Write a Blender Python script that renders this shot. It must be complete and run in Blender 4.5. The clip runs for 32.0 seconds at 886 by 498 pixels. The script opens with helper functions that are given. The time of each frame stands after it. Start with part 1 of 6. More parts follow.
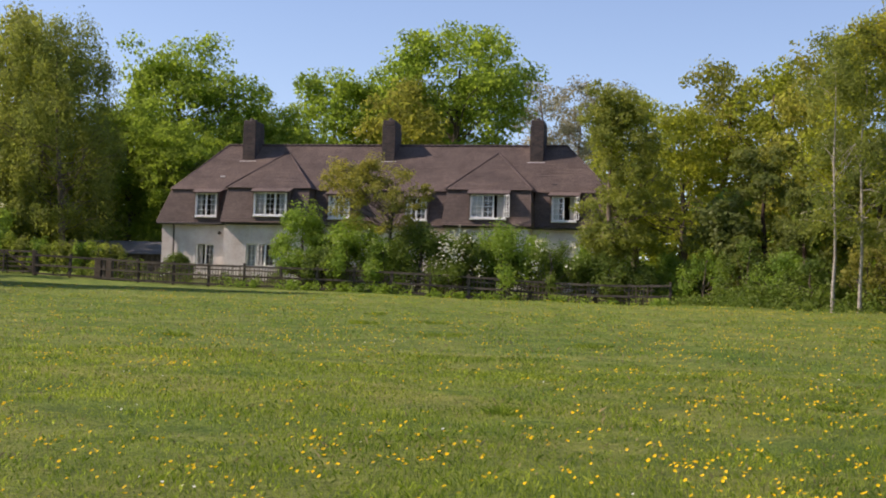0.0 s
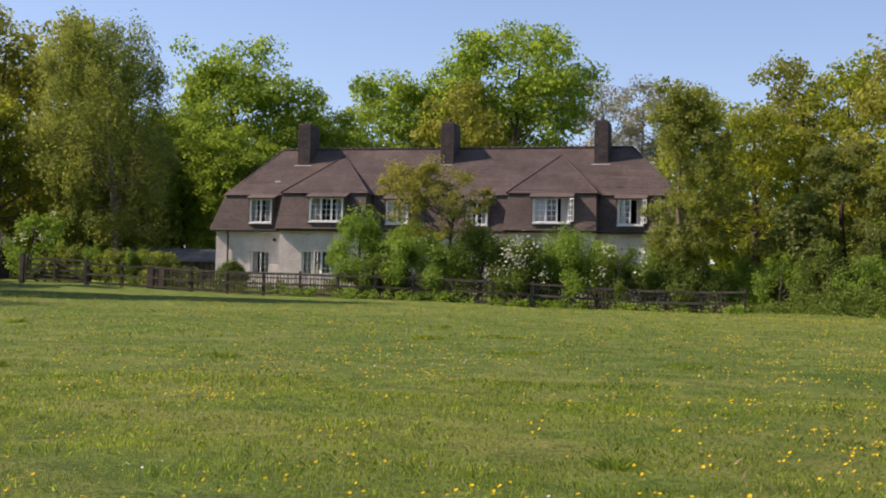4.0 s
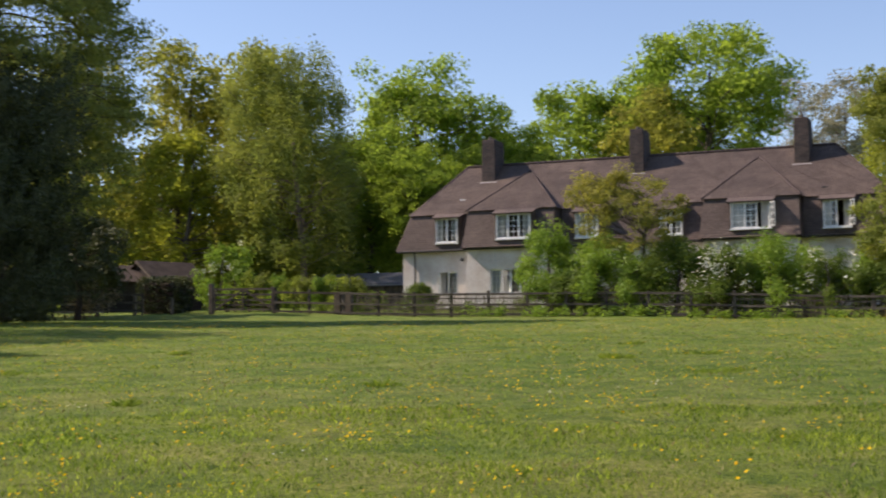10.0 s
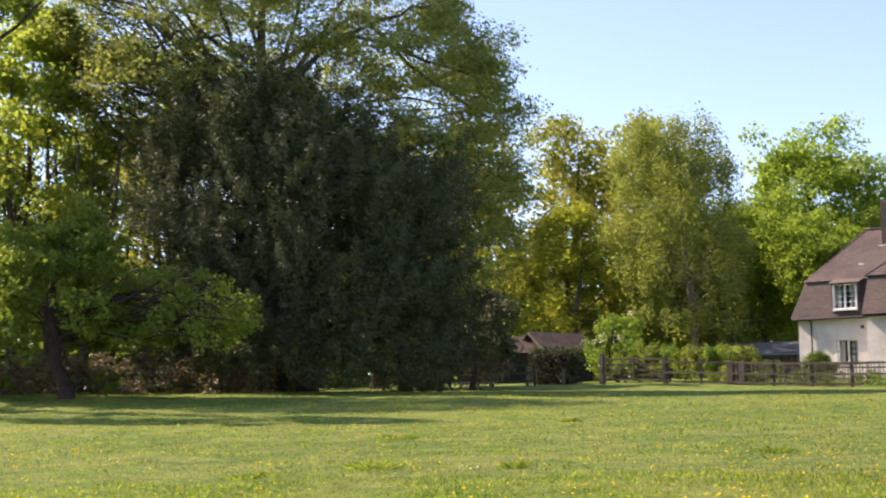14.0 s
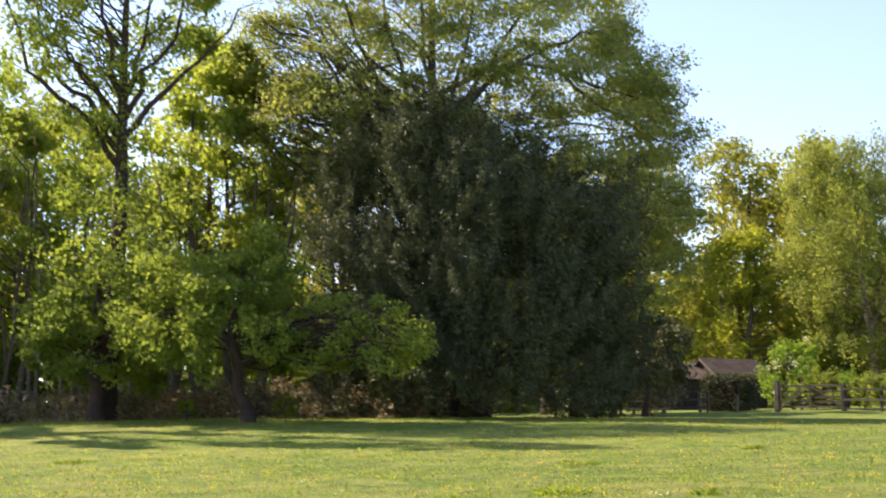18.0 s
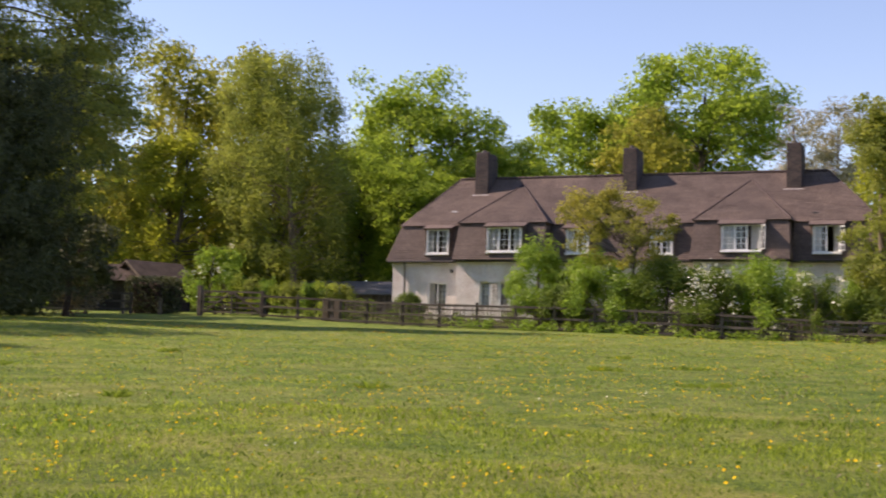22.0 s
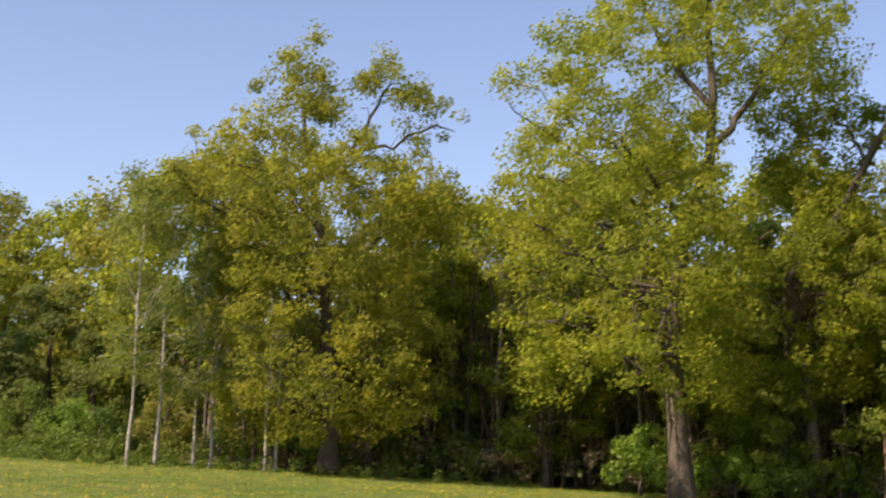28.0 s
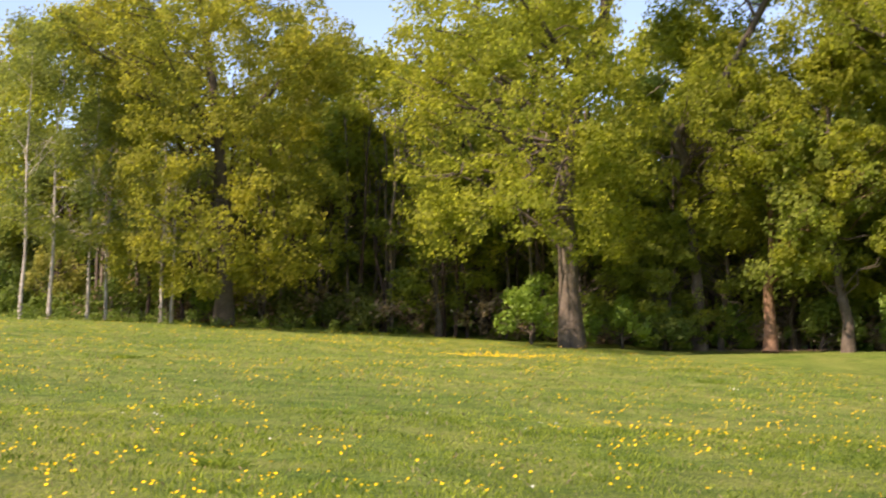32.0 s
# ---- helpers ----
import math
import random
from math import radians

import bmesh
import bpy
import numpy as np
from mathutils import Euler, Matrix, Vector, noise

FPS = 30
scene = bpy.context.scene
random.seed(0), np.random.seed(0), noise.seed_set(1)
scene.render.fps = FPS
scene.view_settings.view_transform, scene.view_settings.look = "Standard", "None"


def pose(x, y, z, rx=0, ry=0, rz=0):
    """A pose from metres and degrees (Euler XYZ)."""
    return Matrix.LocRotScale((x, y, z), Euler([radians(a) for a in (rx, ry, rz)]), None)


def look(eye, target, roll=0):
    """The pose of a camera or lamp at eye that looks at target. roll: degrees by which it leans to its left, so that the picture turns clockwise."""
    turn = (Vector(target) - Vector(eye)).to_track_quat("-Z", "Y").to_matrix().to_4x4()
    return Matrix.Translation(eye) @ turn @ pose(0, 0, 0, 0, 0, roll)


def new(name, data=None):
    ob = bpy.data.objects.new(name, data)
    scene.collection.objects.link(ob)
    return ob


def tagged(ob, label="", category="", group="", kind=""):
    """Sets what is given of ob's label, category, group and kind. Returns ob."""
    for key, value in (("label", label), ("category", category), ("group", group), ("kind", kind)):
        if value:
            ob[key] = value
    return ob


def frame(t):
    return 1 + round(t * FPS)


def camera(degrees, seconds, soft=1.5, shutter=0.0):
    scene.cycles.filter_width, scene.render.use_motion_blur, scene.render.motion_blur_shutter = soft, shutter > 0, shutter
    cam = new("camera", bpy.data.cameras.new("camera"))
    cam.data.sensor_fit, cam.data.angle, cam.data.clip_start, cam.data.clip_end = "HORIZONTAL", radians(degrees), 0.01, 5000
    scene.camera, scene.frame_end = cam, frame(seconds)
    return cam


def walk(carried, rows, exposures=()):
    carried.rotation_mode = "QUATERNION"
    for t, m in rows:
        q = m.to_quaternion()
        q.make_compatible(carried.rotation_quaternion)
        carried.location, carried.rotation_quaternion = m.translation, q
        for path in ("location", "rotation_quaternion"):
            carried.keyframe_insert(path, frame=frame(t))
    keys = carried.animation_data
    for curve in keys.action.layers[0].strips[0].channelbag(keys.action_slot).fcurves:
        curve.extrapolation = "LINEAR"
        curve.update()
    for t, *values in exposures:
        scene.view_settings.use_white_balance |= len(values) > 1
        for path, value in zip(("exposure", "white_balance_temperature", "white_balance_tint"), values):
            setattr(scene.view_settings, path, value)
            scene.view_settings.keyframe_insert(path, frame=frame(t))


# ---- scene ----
cam = camera(36.00, 32.0, soft=1.9, shutter=0.35)
PATH = [
    (0.0, pose(29.936, -67.152, -2.565, 93.363, -1.694, 11.159)),
    (0.5, pose(29.881, -66.838, -2.521, 93.516, -1.405, 12.342)),
    (1.0, pose(29.812, -66.563, -2.485, 93.308, -2.357, 14.024)),
    (1.5, pose(29.678, -66.285, -2.460, 93.267, -2.011, 13.626)),
    (2.0, pose(29.525, -66.008, -2.422, 93.313, -0.676, 12.770)),
    (2.5, pose(29.429, -65.734, -2.409, 93.108, -1.732, 12.712)),
    (3.0, pose(29.352, -65.396, -2.384, 93.543, -1.153, 13.019)),
    (3.5, pose(29.281, -65.190, -2.372, 93.474, -1.525, 13.520)),
    (5.5, pose(29.015, -64.189, -2.353, 93.715, -0.563, 13.961)),
    (6.0, pose(28.954, -63.915, -2.345, 94.138, -0.436, 14.595)),
    (6.5, pose(28.904, -63.641, -2.336, 93.961, -0.617, 15.332)),
    (7.0, pose(28.833, -63.445, -2.327, 93.192, -0.355, 14.830)),
    (7.5, pose(28.752, -63.304, -2.321, 92.816, 0.074, 15.162)),
    (8.0, pose(28.694, -63.179, -2.319, 92.437, 0.207, 15.612)),
    (8.5, pose(28.682, -63.035, -2.323, 92.545, -0.658, 16.387)),
    (9.0, pose(28.714, -62.893, -2.330, 93.226, -0.578, 17.358)),
    (9.5, pose(28.768, -62.764, -2.338, 93.808, 0.050, 18.338)),
    (10.0, pose(28.845, -62.639, -2.350, 94.238, 0.602, 21.930)),
    (10.5, pose(28.923, -62.549, -2.369, 94.364, 1.046, 25.812)),
    (11.0, pose(28.949, -62.485, -2.390, 94.618, 1.469, 28.199)),
    (11.5, pose(28.950, -62.446, -2.410, 94.867, 0.933, 29.821)),
    (12.0, pose(28.931, -62.428, -2.428, 95.290, 1.040, 31.573)),
    (12.5, pose(28.894, -62.437, -2.442, 95.654, 0.763, 33.103)),
    (13.0, pose(28.859, -62.440, -2.453, 96.154, 0.862, 34.528)),
    (13.5, pose(28.823, -62.440, -2.460, 96.744, 0.564, 36.285)),
    (14.0, pose(28.793, -62.456, -2.461, 97.400, 0.248, 38.240)),
    (14.5, pose(28.769, -62.491, -2.461, 98.321, 0.122, 39.907)),
    (16.5, pose(28.740, -62.617, -2.457, 102.809, 2.041, 43.802)),
    (17.0, pose(28.730, -62.672, -2.459, 101.924, 1.639, 45.363)),
    (17.5, pose(28.710, -62.732, -2.465, 100.346, 0.801, 46.190)),
    (18.0, pose(28.695, -62.749, -2.472, 98.470, -0.295, 45.082)),
    (18.5, pose(28.696, -62.693, -2.477, 97.327, -0.807, 42.109)),
    (19.0, pose(28.703, -62.627, -2.478, 96.614, -0.093, 39.349)),
    (19.5, pose(28.713, -62.581, -2.474, 96.008, -0.102, 36.835)),
    (20.0, pose(28.729, -62.567, -2.469, 95.600, -0.278, 34.123)),
    (20.5, pose(28.752, -62.580, -2.464, 95.247, -0.445, 31.606)),
    (21.0, pose(28.777, -62.632, -2.459, 94.908, -0.688, 28.650)),
    (21.5, pose(28.796, -62.690, -2.457, 94.903, -1.064, 25.369)),
    (22.0, pose(28.815, -62.764, -2.458, 94.788, -1.591, 21.290)),
    (22.5, pose(28.834, -62.864, -2.460, 94.365, -1.652, 17.325)),
    (23.0, pose(28.865, -62.971, -2.464, 94.171, -1.311, 13.291)),
    (23.5, pose(28.901, -63.054, -2.467, 94.295, -1.109, 9.911)),
    (24.0, pose(28.952, -63.153, -2.471, 94.381, -1.444, 6.317)),
    (24.5, pose(29.011, -63.263, -2.474, 94.523, -2.595, 2.866)),
    (25.0, pose(29.027, -63.326, -2.474, 94.640, -2.583, -0.838)),
    (25.5, pose(29.062, -63.379, -2.472, 94.514, -2.465, -4.073)),
    (27.5, pose(29.277, -63.422, -2.427, 98.548, -2.150, -15.632)),
    (28.0, pose(29.147, -63.445, -2.431, 100.510, -1.739, -19.155)),
    (28.5, pose(28.961, -63.453, -2.443, 102.193, -1.406, -21.910)),
    (29.0, pose(28.765, -63.481, -2.454, 103.652, -1.682, -23.963)),
    (29.5, pose(28.617, -63.507, -2.451, 104.340, -2.339, -25.486)),
    (30.0, pose(28.487, -63.573, -2.441, 102.957, -2.699, -28.347)),
    (30.5, pose(28.419, -63.605, -2.427, 100.532, -1.790, -29.278)),
    (31.0, pose(28.415, -63.578, -2.409, 97.935, -1.116, -28.420)),
    (31.5, pose(28.443, -63.525, -2.392, 96.009, -1.453, -27.186)),
    (32.0, pose(28.472, -63.455, -2.376, 94.333, -1.280, -24.335)),
]
EXPOSURES = ((0.0, 0.24, 7200, 25), (9.0, 0.26, 7200, 24), (11.5, 0.45, 7150, 20), (13.0, 0.86, 7350, 26), (14.5, 1.03, 7450, 27), (16.5, 0.62, 7900, 29), (17.5, 0.95, 7900, 29), (18.5, 1.34, 7500, 21), (19.5, 1.2, 7550, 23),
             (21.5, 0.66, 7600, 30), (23.0, 0.43, 7650, 29), (25.0, 0.39, 7700, 27), (27.5, 0.56, 7700, 26), (28.3, 0.5, 7700, 25), (29.2, 0.27, 7600, 23), (30.1, 0.15, 7600, 25), (30.7, 0.56, 7750, 25), (31.3, 0.81, 7750, 27), (32.0, 0.97, 7750, 28))
walk(cam, PATH, EXPOSURES)
SUN_STRENGTH, SKY_STRENGTH = 4.95, 0.15

# ---------------------------------------------------------------- light
SUN_AZ, SUN_EL = radians(11.5), radians(42)
to_sun = Vector((-math.cos(SUN_AZ) * math.cos(SUN_EL), -math.sin(SUN_AZ) * math.cos(SUN_EL), math.sin(SUN_EL)))
world = bpy.data.worlds.new("sky")
scene.world = world
world.use_nodes = True
wn, wl = world.node_tree.nodes, world.node_tree.links
wn.clear()
sky = wn.new("ShaderNodeTexSky")
sky.sky_type, sky.sun_disc = "NISHITA", False
sky.sun_elevation = SUN_EL
sky.sun_rotation = math.atan2(to_sun.x, to_sun.y)
sky.air_density, sky.dust_density, sky.ozone_density, sky.altitude = 1.0, 0.25, 4.0, 100
bg = wn.new("ShaderNodeBackground")
bg.inputs[1].default_value = SKY_STRENGTH
wo = wn.new("ShaderNodeOutputWorld")
wl.new(sky.outputs[0], bg.inputs[0])
wl.new(bg.outputs[0], wo.inputs[0])
sun = new("sun", bpy.data.lights.new("sun", "SUN"))
sun.data.energy, sun.data.angle, sun.data.color = SUN_STRENGTH, radians(0.6), (1.0, 0.93, 0.82)
sun.matrix_world = look((0, 0, 60), Vector((0, 0, 60)) - to_sun)

# ---------------------------------------------------------------- materials


def shader(name):
    m = bpy.data.materials.new(name)
    m.use_nodes = True
    nt = m.node_tree
    return m, nt, nt.nodes, nt.links, nt.nodes["Principled BSDF"]


def noise_tex(nt, scale, detail=5.0, rough=0.6, src=None):
    n = nt.nodes.new("ShaderNodeTexNoise")
    n.inputs["Scale"].default_value, n.inputs["Detail"].default_value, n.inputs["Roughness"].default_value = scale, detail, rough
    if src is None:
        src = nt.nodes.new("ShaderNodeTexCoord").outputs["Object"]
    nt.links.new(src, n.inputs["Vector"])
    return n


def ramp(nt, fac, stops):
    r = nt.nodes.new("ShaderNodeValToRGB")
    e = r.color_ramp.elements
    while len(e) < len(stops):
        e.new(0.5)
    for k, (p, c) in zip(e, stops):
        k.position, k.color = p, (*c, 1)
    nt.links.new(fac, r.inputs[0])
    return r


def mixc(nt, mode, fac, a, b):
    m = nt.nodes.new("ShaderNodeMix")
    m.data_type, m.blend_type = "RGBA", mode
    for sock, v in ((m.inputs[0], fac), (m.inputs[6], a), (m.inputs[7], b)):
        if hasattr(v, "links"):
            nt.links.new(v, sock)
        elif isinstance(v, (int, float)):
            sock.default_value = v
        else:
            sock.default_value = (*v, 1)
    return m.outputs[2]


def bump(nt, p, height, strength, dist):
    b = nt.nodes.new("ShaderNodeBump")
    b.inputs["Strength"].default_value, b.inputs["Distance"].default_value = strength, dist
    nt.links.new(height, b.inputs["Height"])
    nt.links.new(b.outputs[0], p.inputs["Normal"])
    return b


def surface(name, c1, c2, scale=3.0, fine=40.0, rough=0.85, bump_d=0.004, rnd=0.0):
    """A matt surface with stains at one scale and grain at another."""
    m, nt, nodes, links, p = shader(name)
    a = noise_tex(nt, scale)
    b = noise_tex(nt, fine, 4)
    col = ramp(nt, a.outputs[0], ((0.3, c1), (0.7, c2))).outputs[0]
    g = ramp(nt, b.outputs[0], ((0.3, (0.6, 0.6, 0.6)), (0.7, (1.15, 1.15, 1.15)))).outputs[0]
    col = mixc(nt, "MULTIPLY", 0.8, col, g)
    if rnd:
        o = nodes.new("ShaderNodeObjectInfo")
        v = ramp(nt, o.outputs["Random"], ((0.0, (1 - rnd,) * 3), (1.0, (1 + rnd,) * 3))).outputs[0]
        col = mixc(nt, "MULTIPLY", 1.0, col, v)
    links.new(col, p.inputs["Base Color"])
    p.inputs["Roughness"].default_value = rough
    p.inputs["Specular IOR Level"].default_value = 0.25
    bump(nt, p, b.outputs[0], 0.7, bump_d)
    return m


def foliage(name, dark, mid, light, trans=0.4, gloss=0.6, patch=0.35, spread=0.5):
    """Leaves: every leaf its own shade, whole boughs lighter or darker, light shining through."""
    m, nt, nodes, links, p = shader(name)
    geo = nodes.new("ShaderNodeNewGeometry")
    c = ramp(nt, geo.outputs["Random Per Island"], ((0.0, tuple(b + spread * (a - b) for a, b in zip(dark, mid))), (0.5, mid), (1.0, tuple(b + spread * (a - b) for a, b in zip(light, mid))))).outputs[0]
    n = noise_tex(nt, patch, 2)
    v = ramp(nt, n.outputs[0], ((0.32, (0.74, 0.80, 0.80)), (0.68, (1.18, 1.12, 1.0)))).outputs[0]
    c = mixc(nt, "MULTIPLY", 1.0, c, v)
    n = noise_tex(nt, patch * 4.5, 2)
    v = ramp(nt, n.outputs[0], ((0.34, (0.76, 0.80, 0.80)), (0.66, (1.16, 1.12, 1.05)))).outputs[0]
    c = mixc(nt, "MULTIPLY", 1.0, c, v)
    links.new(c, p.inputs["Base Color"])
    p.inputs["Roughness"].default_value = gloss
    p.inputs["Specular IOR Level"].default_value = 0.12
    t = nodes.new("ShaderNodeBsdfTranslucent")
    warm = mixc(nt, "MULTIPLY", 1.0, c, (1.16, 1.22, 0.76))
    links.new(warm, t.inputs[0])
    mx = nodes.new("ShaderNodeMixShader")
    mx.inputs[0].default_value = trans
    links.new(p.outputs[0], mx.inputs[1])
    links.new(t.outputs[0], mx.inputs[2])
    links.new(mx.outputs[0], nodes["Material Output"].inputs[0])
    return m


def tile_material():
    """Weathered plain clay tiles, brown to plum, with lichen and darker courses."""
    m, nt, nodes, links, p = shader("clay_tile")
    geo = nodes.new("ShaderNodeTexCoord")
    mp = nodes.new("ShaderNodeMapping")
    mp.inputs["Scale"].default_value = (1, 1, 1)
    links.new(geo.outputs["UV"], mp.inputs["Vector"])
    br = nodes.new("ShaderNodeTexBrick")
    br.inputs["Scale"].default_value = 1.0
    br.inputs["Brick Width"].default_value, br.inputs["Row Height"].default_value = 0.17, 0.105
    br.inputs["Mortar Size"].default_value = 0.007
    br.inputs["Color1"].default_value, br.inputs["Color2"].default_value = (0.118, 0.092, 0.081, 1), (0.158, 0.123, 0.106, 1)
    br.inputs["Mortar"].default_value = (0.075, 0.055, 0.05, 1)
    br.inputs["Bias"].default_value = -0.1
    links.new(mp.outputs[0], br.inputs["Vector"])
    a = noise_tex(nt, 0.6, 6, 0.65)
    v = ramp(nt, a.outputs[0], ((0.30, (0.66, 0.64, 0.65)), (0.68, (1.22, 1.17, 1.12)))).outputs[0]
    c = mixc(nt, "MULTIPLY", 1.0, br.outputs[0], v)
    b = noise_tex(nt, 7.0, 6, 0.7)
    li = ramp(nt, b.outputs[0], ((0.6, (0, 0, 0)), (0.74, (0.55, 0.55, 0.55)))).outputs[0]
    c = mixc(nt, "MIX", li, c, (0.21, 0.18, 0.15))
    links.new(c, p.inputs["Base Color"])
    p.inputs["Roughness"].default_value = 0.8
    p.inputs["Specular IOR Level"].default_value = 0.3
    bump(nt, p, br.outputs["Fac"], 0.5, -0.012)
    return m


def brick_material():
    m, nt, nodes, links, p = shader("chimney_brick")
    tc = nodes.new("ShaderNodeTexCoord")
    br = nodes.new("ShaderNodeTexBrick")
    br.inputs["Scale"].default_value = 1.0
    br.inputs["Brick Width"].default_value, br.inputs["Row Height"].default_value = 0.225, 0.075
    br.inputs["Mortar Size"].default_value = 0.008
    br.inputs["Color1"].default_value, br.inputs["Color2"].default_value = (0.05, 0.038, 0.036, 1), (0.10, 0.066, 0.056, 1)
    br.inputs["Mortar"].default_value = (0.075, 0.065, 0.06, 1)
    links.new(tc.outputs["UV"], br.inputs["Vector"])
    a = noise_tex(nt, 2.0, 6, 0.65)
    v = ramp(nt, a.outputs[0], ((0.3, (0.55, 0.55, 0.55)), (0.7, (1.2, 1.2, 1.15)))).outputs[0]
    links.new(mixc(nt, "MULTIPLY", 1.0, br.outputs[0], v), p.inputs["Base Color"])
    p.inputs["Roughness"].default_value = 0.9
    bump(nt, p, br.outputs["Fac"], 0.6, -0.008)
    return m


def grass_ground():
    m, nt, nodes, links, p = shader("meadow_turf")
    tc = nodes.new("ShaderNodeTexCoord").outputs["Object"]
    a = noise_tex(nt, 0.13, 6, 0.65, tc)
    b = noise_tex(nt, 1.7, 6, 0.7, tc)
    c = noise_tex(nt, 24.0, 8, 0.82, tc)
    d = noise_tex(nt, 0.75, 4, 0.6, tc)
    e = noise_tex(nt, 3.2, 3, 0.6, tc)
    col = ramp(nt, a.outputs[0], ((0.3, (0.138, 0.205, 0.039)), (0.5, (0.190, 0.248, 0.054)), (0.72, (0.250, 0.284, 0.064)))).outputs[0]
    v = ramp(nt, b.outputs[0], ((0.36, (0.62, 0.72, 0.6)), (0.64, (1.25, 1.18, 1.2)))).outputs[0]
    col = mixc(nt, "MULTIPLY", 1.0, col, v)
    w = ramp(nt, d.outputs[0], ((0.40, (1.12, 1.02, 1.15)), (0.62, (0.78, 0.9, 0.7)))).outputs[0]
    col = mixc(nt, "MULTIPLY", 1.0, col, w)
    k = ramp(nt, e.outputs[0], ((0.60, (1.0, 1.0, 1.0)), (0.70, (0.55, 0.68, 0.5)))).outputs[0]
    col = mixc(nt, "MULTIPLY", 1.0, col, k)
    g = ramp(nt, c.outputs[0], ((0.38, (0.4, 0.46, 0.34)), (0.5, (0.95, 0.95, 0.9)), (0.63, (1.65, 1.5, 1.6)))).outputs[0]
    col = mixc(nt, "MULTIPLY", 1.0, col, g)
    links.new(col, p.inputs["Base Color"])
    p.inputs["Roughness"].default_value = 0.8
    p.inputs["Specular IOR Level"].default_value = 0.15
    bump(nt, p, c.outputs[0], 1.0, 0.05)
    return m


def plain(name, col, rough=0.5, metal=0.0):
    m, nt, nodes, links, p = shader(name)
    n = noise_tex(nt, 9.0, 4)
    v = ramp(nt, n.outputs[0], ((0.3, tuple(0.82 * c for c in col)), (0.7, tuple(min(1, 1.08 * c) for c in col)))).outputs[0]
    links.new(v, p.inputs["Base Color"])
    p.inputs["Roughness"].default_value, p.inputs["Metallic"].default_value = rough, metal
    return m


def render_wall():
    """White lime-washed roughcast, stained and a little pink where it is thin."""
    m, nt, nodes, links, p = shader("limewashed_render")
    tc = nodes.new("ShaderNodeTexCoord").outputs["Object"]
    a = noise_tex(nt, 0.9, 6, 0.7, tc)
    b = noise_tex(nt, 14.0, 6, 0.7, tc)
    col = ramp(nt, a.outputs[0], ((0.3, (0.62, 0.53, 0.48)), (0.6, (0.80, 0.755, 0.72)))).outputs[0]
    g = ramp(nt, b.outputs[0], ((0.3, (0.86, 0.86, 0.86)), (0.65, (1.03, 1.03, 1.03)))).outputs[0]
    links.new(mixc(nt, "MULTIPLY", 1.0, col, g), p.inputs["Base Color"])
    p.inputs["Roughness"].default_value = 0.95
    p.inputs["Specular IOR Level"].default_value = 0.1
    d = noise_tex(nt, 6.0, 4, 0.6, tc)
    h = mixc(nt, "ADD", 0.5, b.outputs[0], d.outputs[0])
    bump(nt, p, h, 1.0, 0.06)
    return m


def glass_material():
    m, nt, nodes, links, p = shader("window_glass")
    p.inputs["Base Color"].default_value = (0.9, 0.95, 0.95, 1)
    p.inputs["Roughness"].default_value = 0.03
    p.inputs["Transmission Weight"].default_value = 1.0
    p.inputs["IOR"].default_value = 1.45
    return m


M_TILE, M_BRICK, M_TURF, M_RENDER, M_GLASS = tile_material(), brick_material(), grass_ground(), render_wall(), glass_material()
M_WHITE = plain("white_paint", (0.80, 0.80, 0.78), 0.45)
M_LEAD = plain("pale_lead", (0.62, 0.60, 0.58), 0.6)
# near-black: the gloom of rooms and eaves is put into this colour
M_DARK = plain("shade_black", (0.03, 0.028, 0.025), 0.9)
M_PIPE = plain("black_pipe", (0.05, 0.045, 0.045), 0.5)
M_CURTAIN = plain("pale_curtain", (0.55, 0.53, 0.5), 0.9)
M_FENCE = surface("weathered_oak_rail", (0.055, 0.045, 0.038), (0.145, 0.122, 0.10), 4, 60, 0.9, 0.003, 0.25)
M_PALE = surface("weathered_paling", (0.10, 0.08, 0.06), (0.22, 0.18, 0.14), 4, 60, 0.9, 0.003, 0.3)
M_NEWWOOD = surface("pale_split_rail", (0.36, 0.28, 0.19), (0.5, 0.41, 0.3), 4, 50, 0.85, 0.003, 0.15)
M_BARK = surface("oak_bark", (0.075, 0.058, 0.042), (0.16, 0.13, 0.10), 2.2, 16, 0.95, 0.05)
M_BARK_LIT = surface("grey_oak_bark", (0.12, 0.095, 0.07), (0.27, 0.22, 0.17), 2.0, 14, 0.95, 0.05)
M_BARK_DARK = surface("yew_bark", (0.045, 0.03, 0.025), (0.09, 0.06, 0.05), 3, 20, 0.95, 0.03)
M_BIRCH = surface("birch_bark", (0.20, 0.17, 0.14), (0.52, 0.48, 0.41), 3.5, 12, 0.8, 0.01)
M_PINEBARK = surface("pine_bark", (0.16, 0.09, 0.055), (0.30, 0.18, 0.11), 3, 12, 0.95, 0.04)
M_SHEDROOF = surface("felted_shed_roof", (0.05, 0.036, 0.03), (0.105, 0.078, 0.062), 2, 25, 0.9, 0.01)
M_SHEDWALL = surface("creosoted_board", (0.03, 0.023, 0.02), (0.065, 0.05, 0.042), 2, 30, 0.9, 0.005)
M_SLATE = surface("grey_outhouse_roof", (0.16, 0.16, 0.16), (0.27, 0.26, 0.26), 2, 25, 0.8, 0.008)
M_SOIL = surface("bare_soil", (0.16, 0.11, 0.07), (0.27, 0.19, 0.13), 2, 25, 0.95, 0.02)

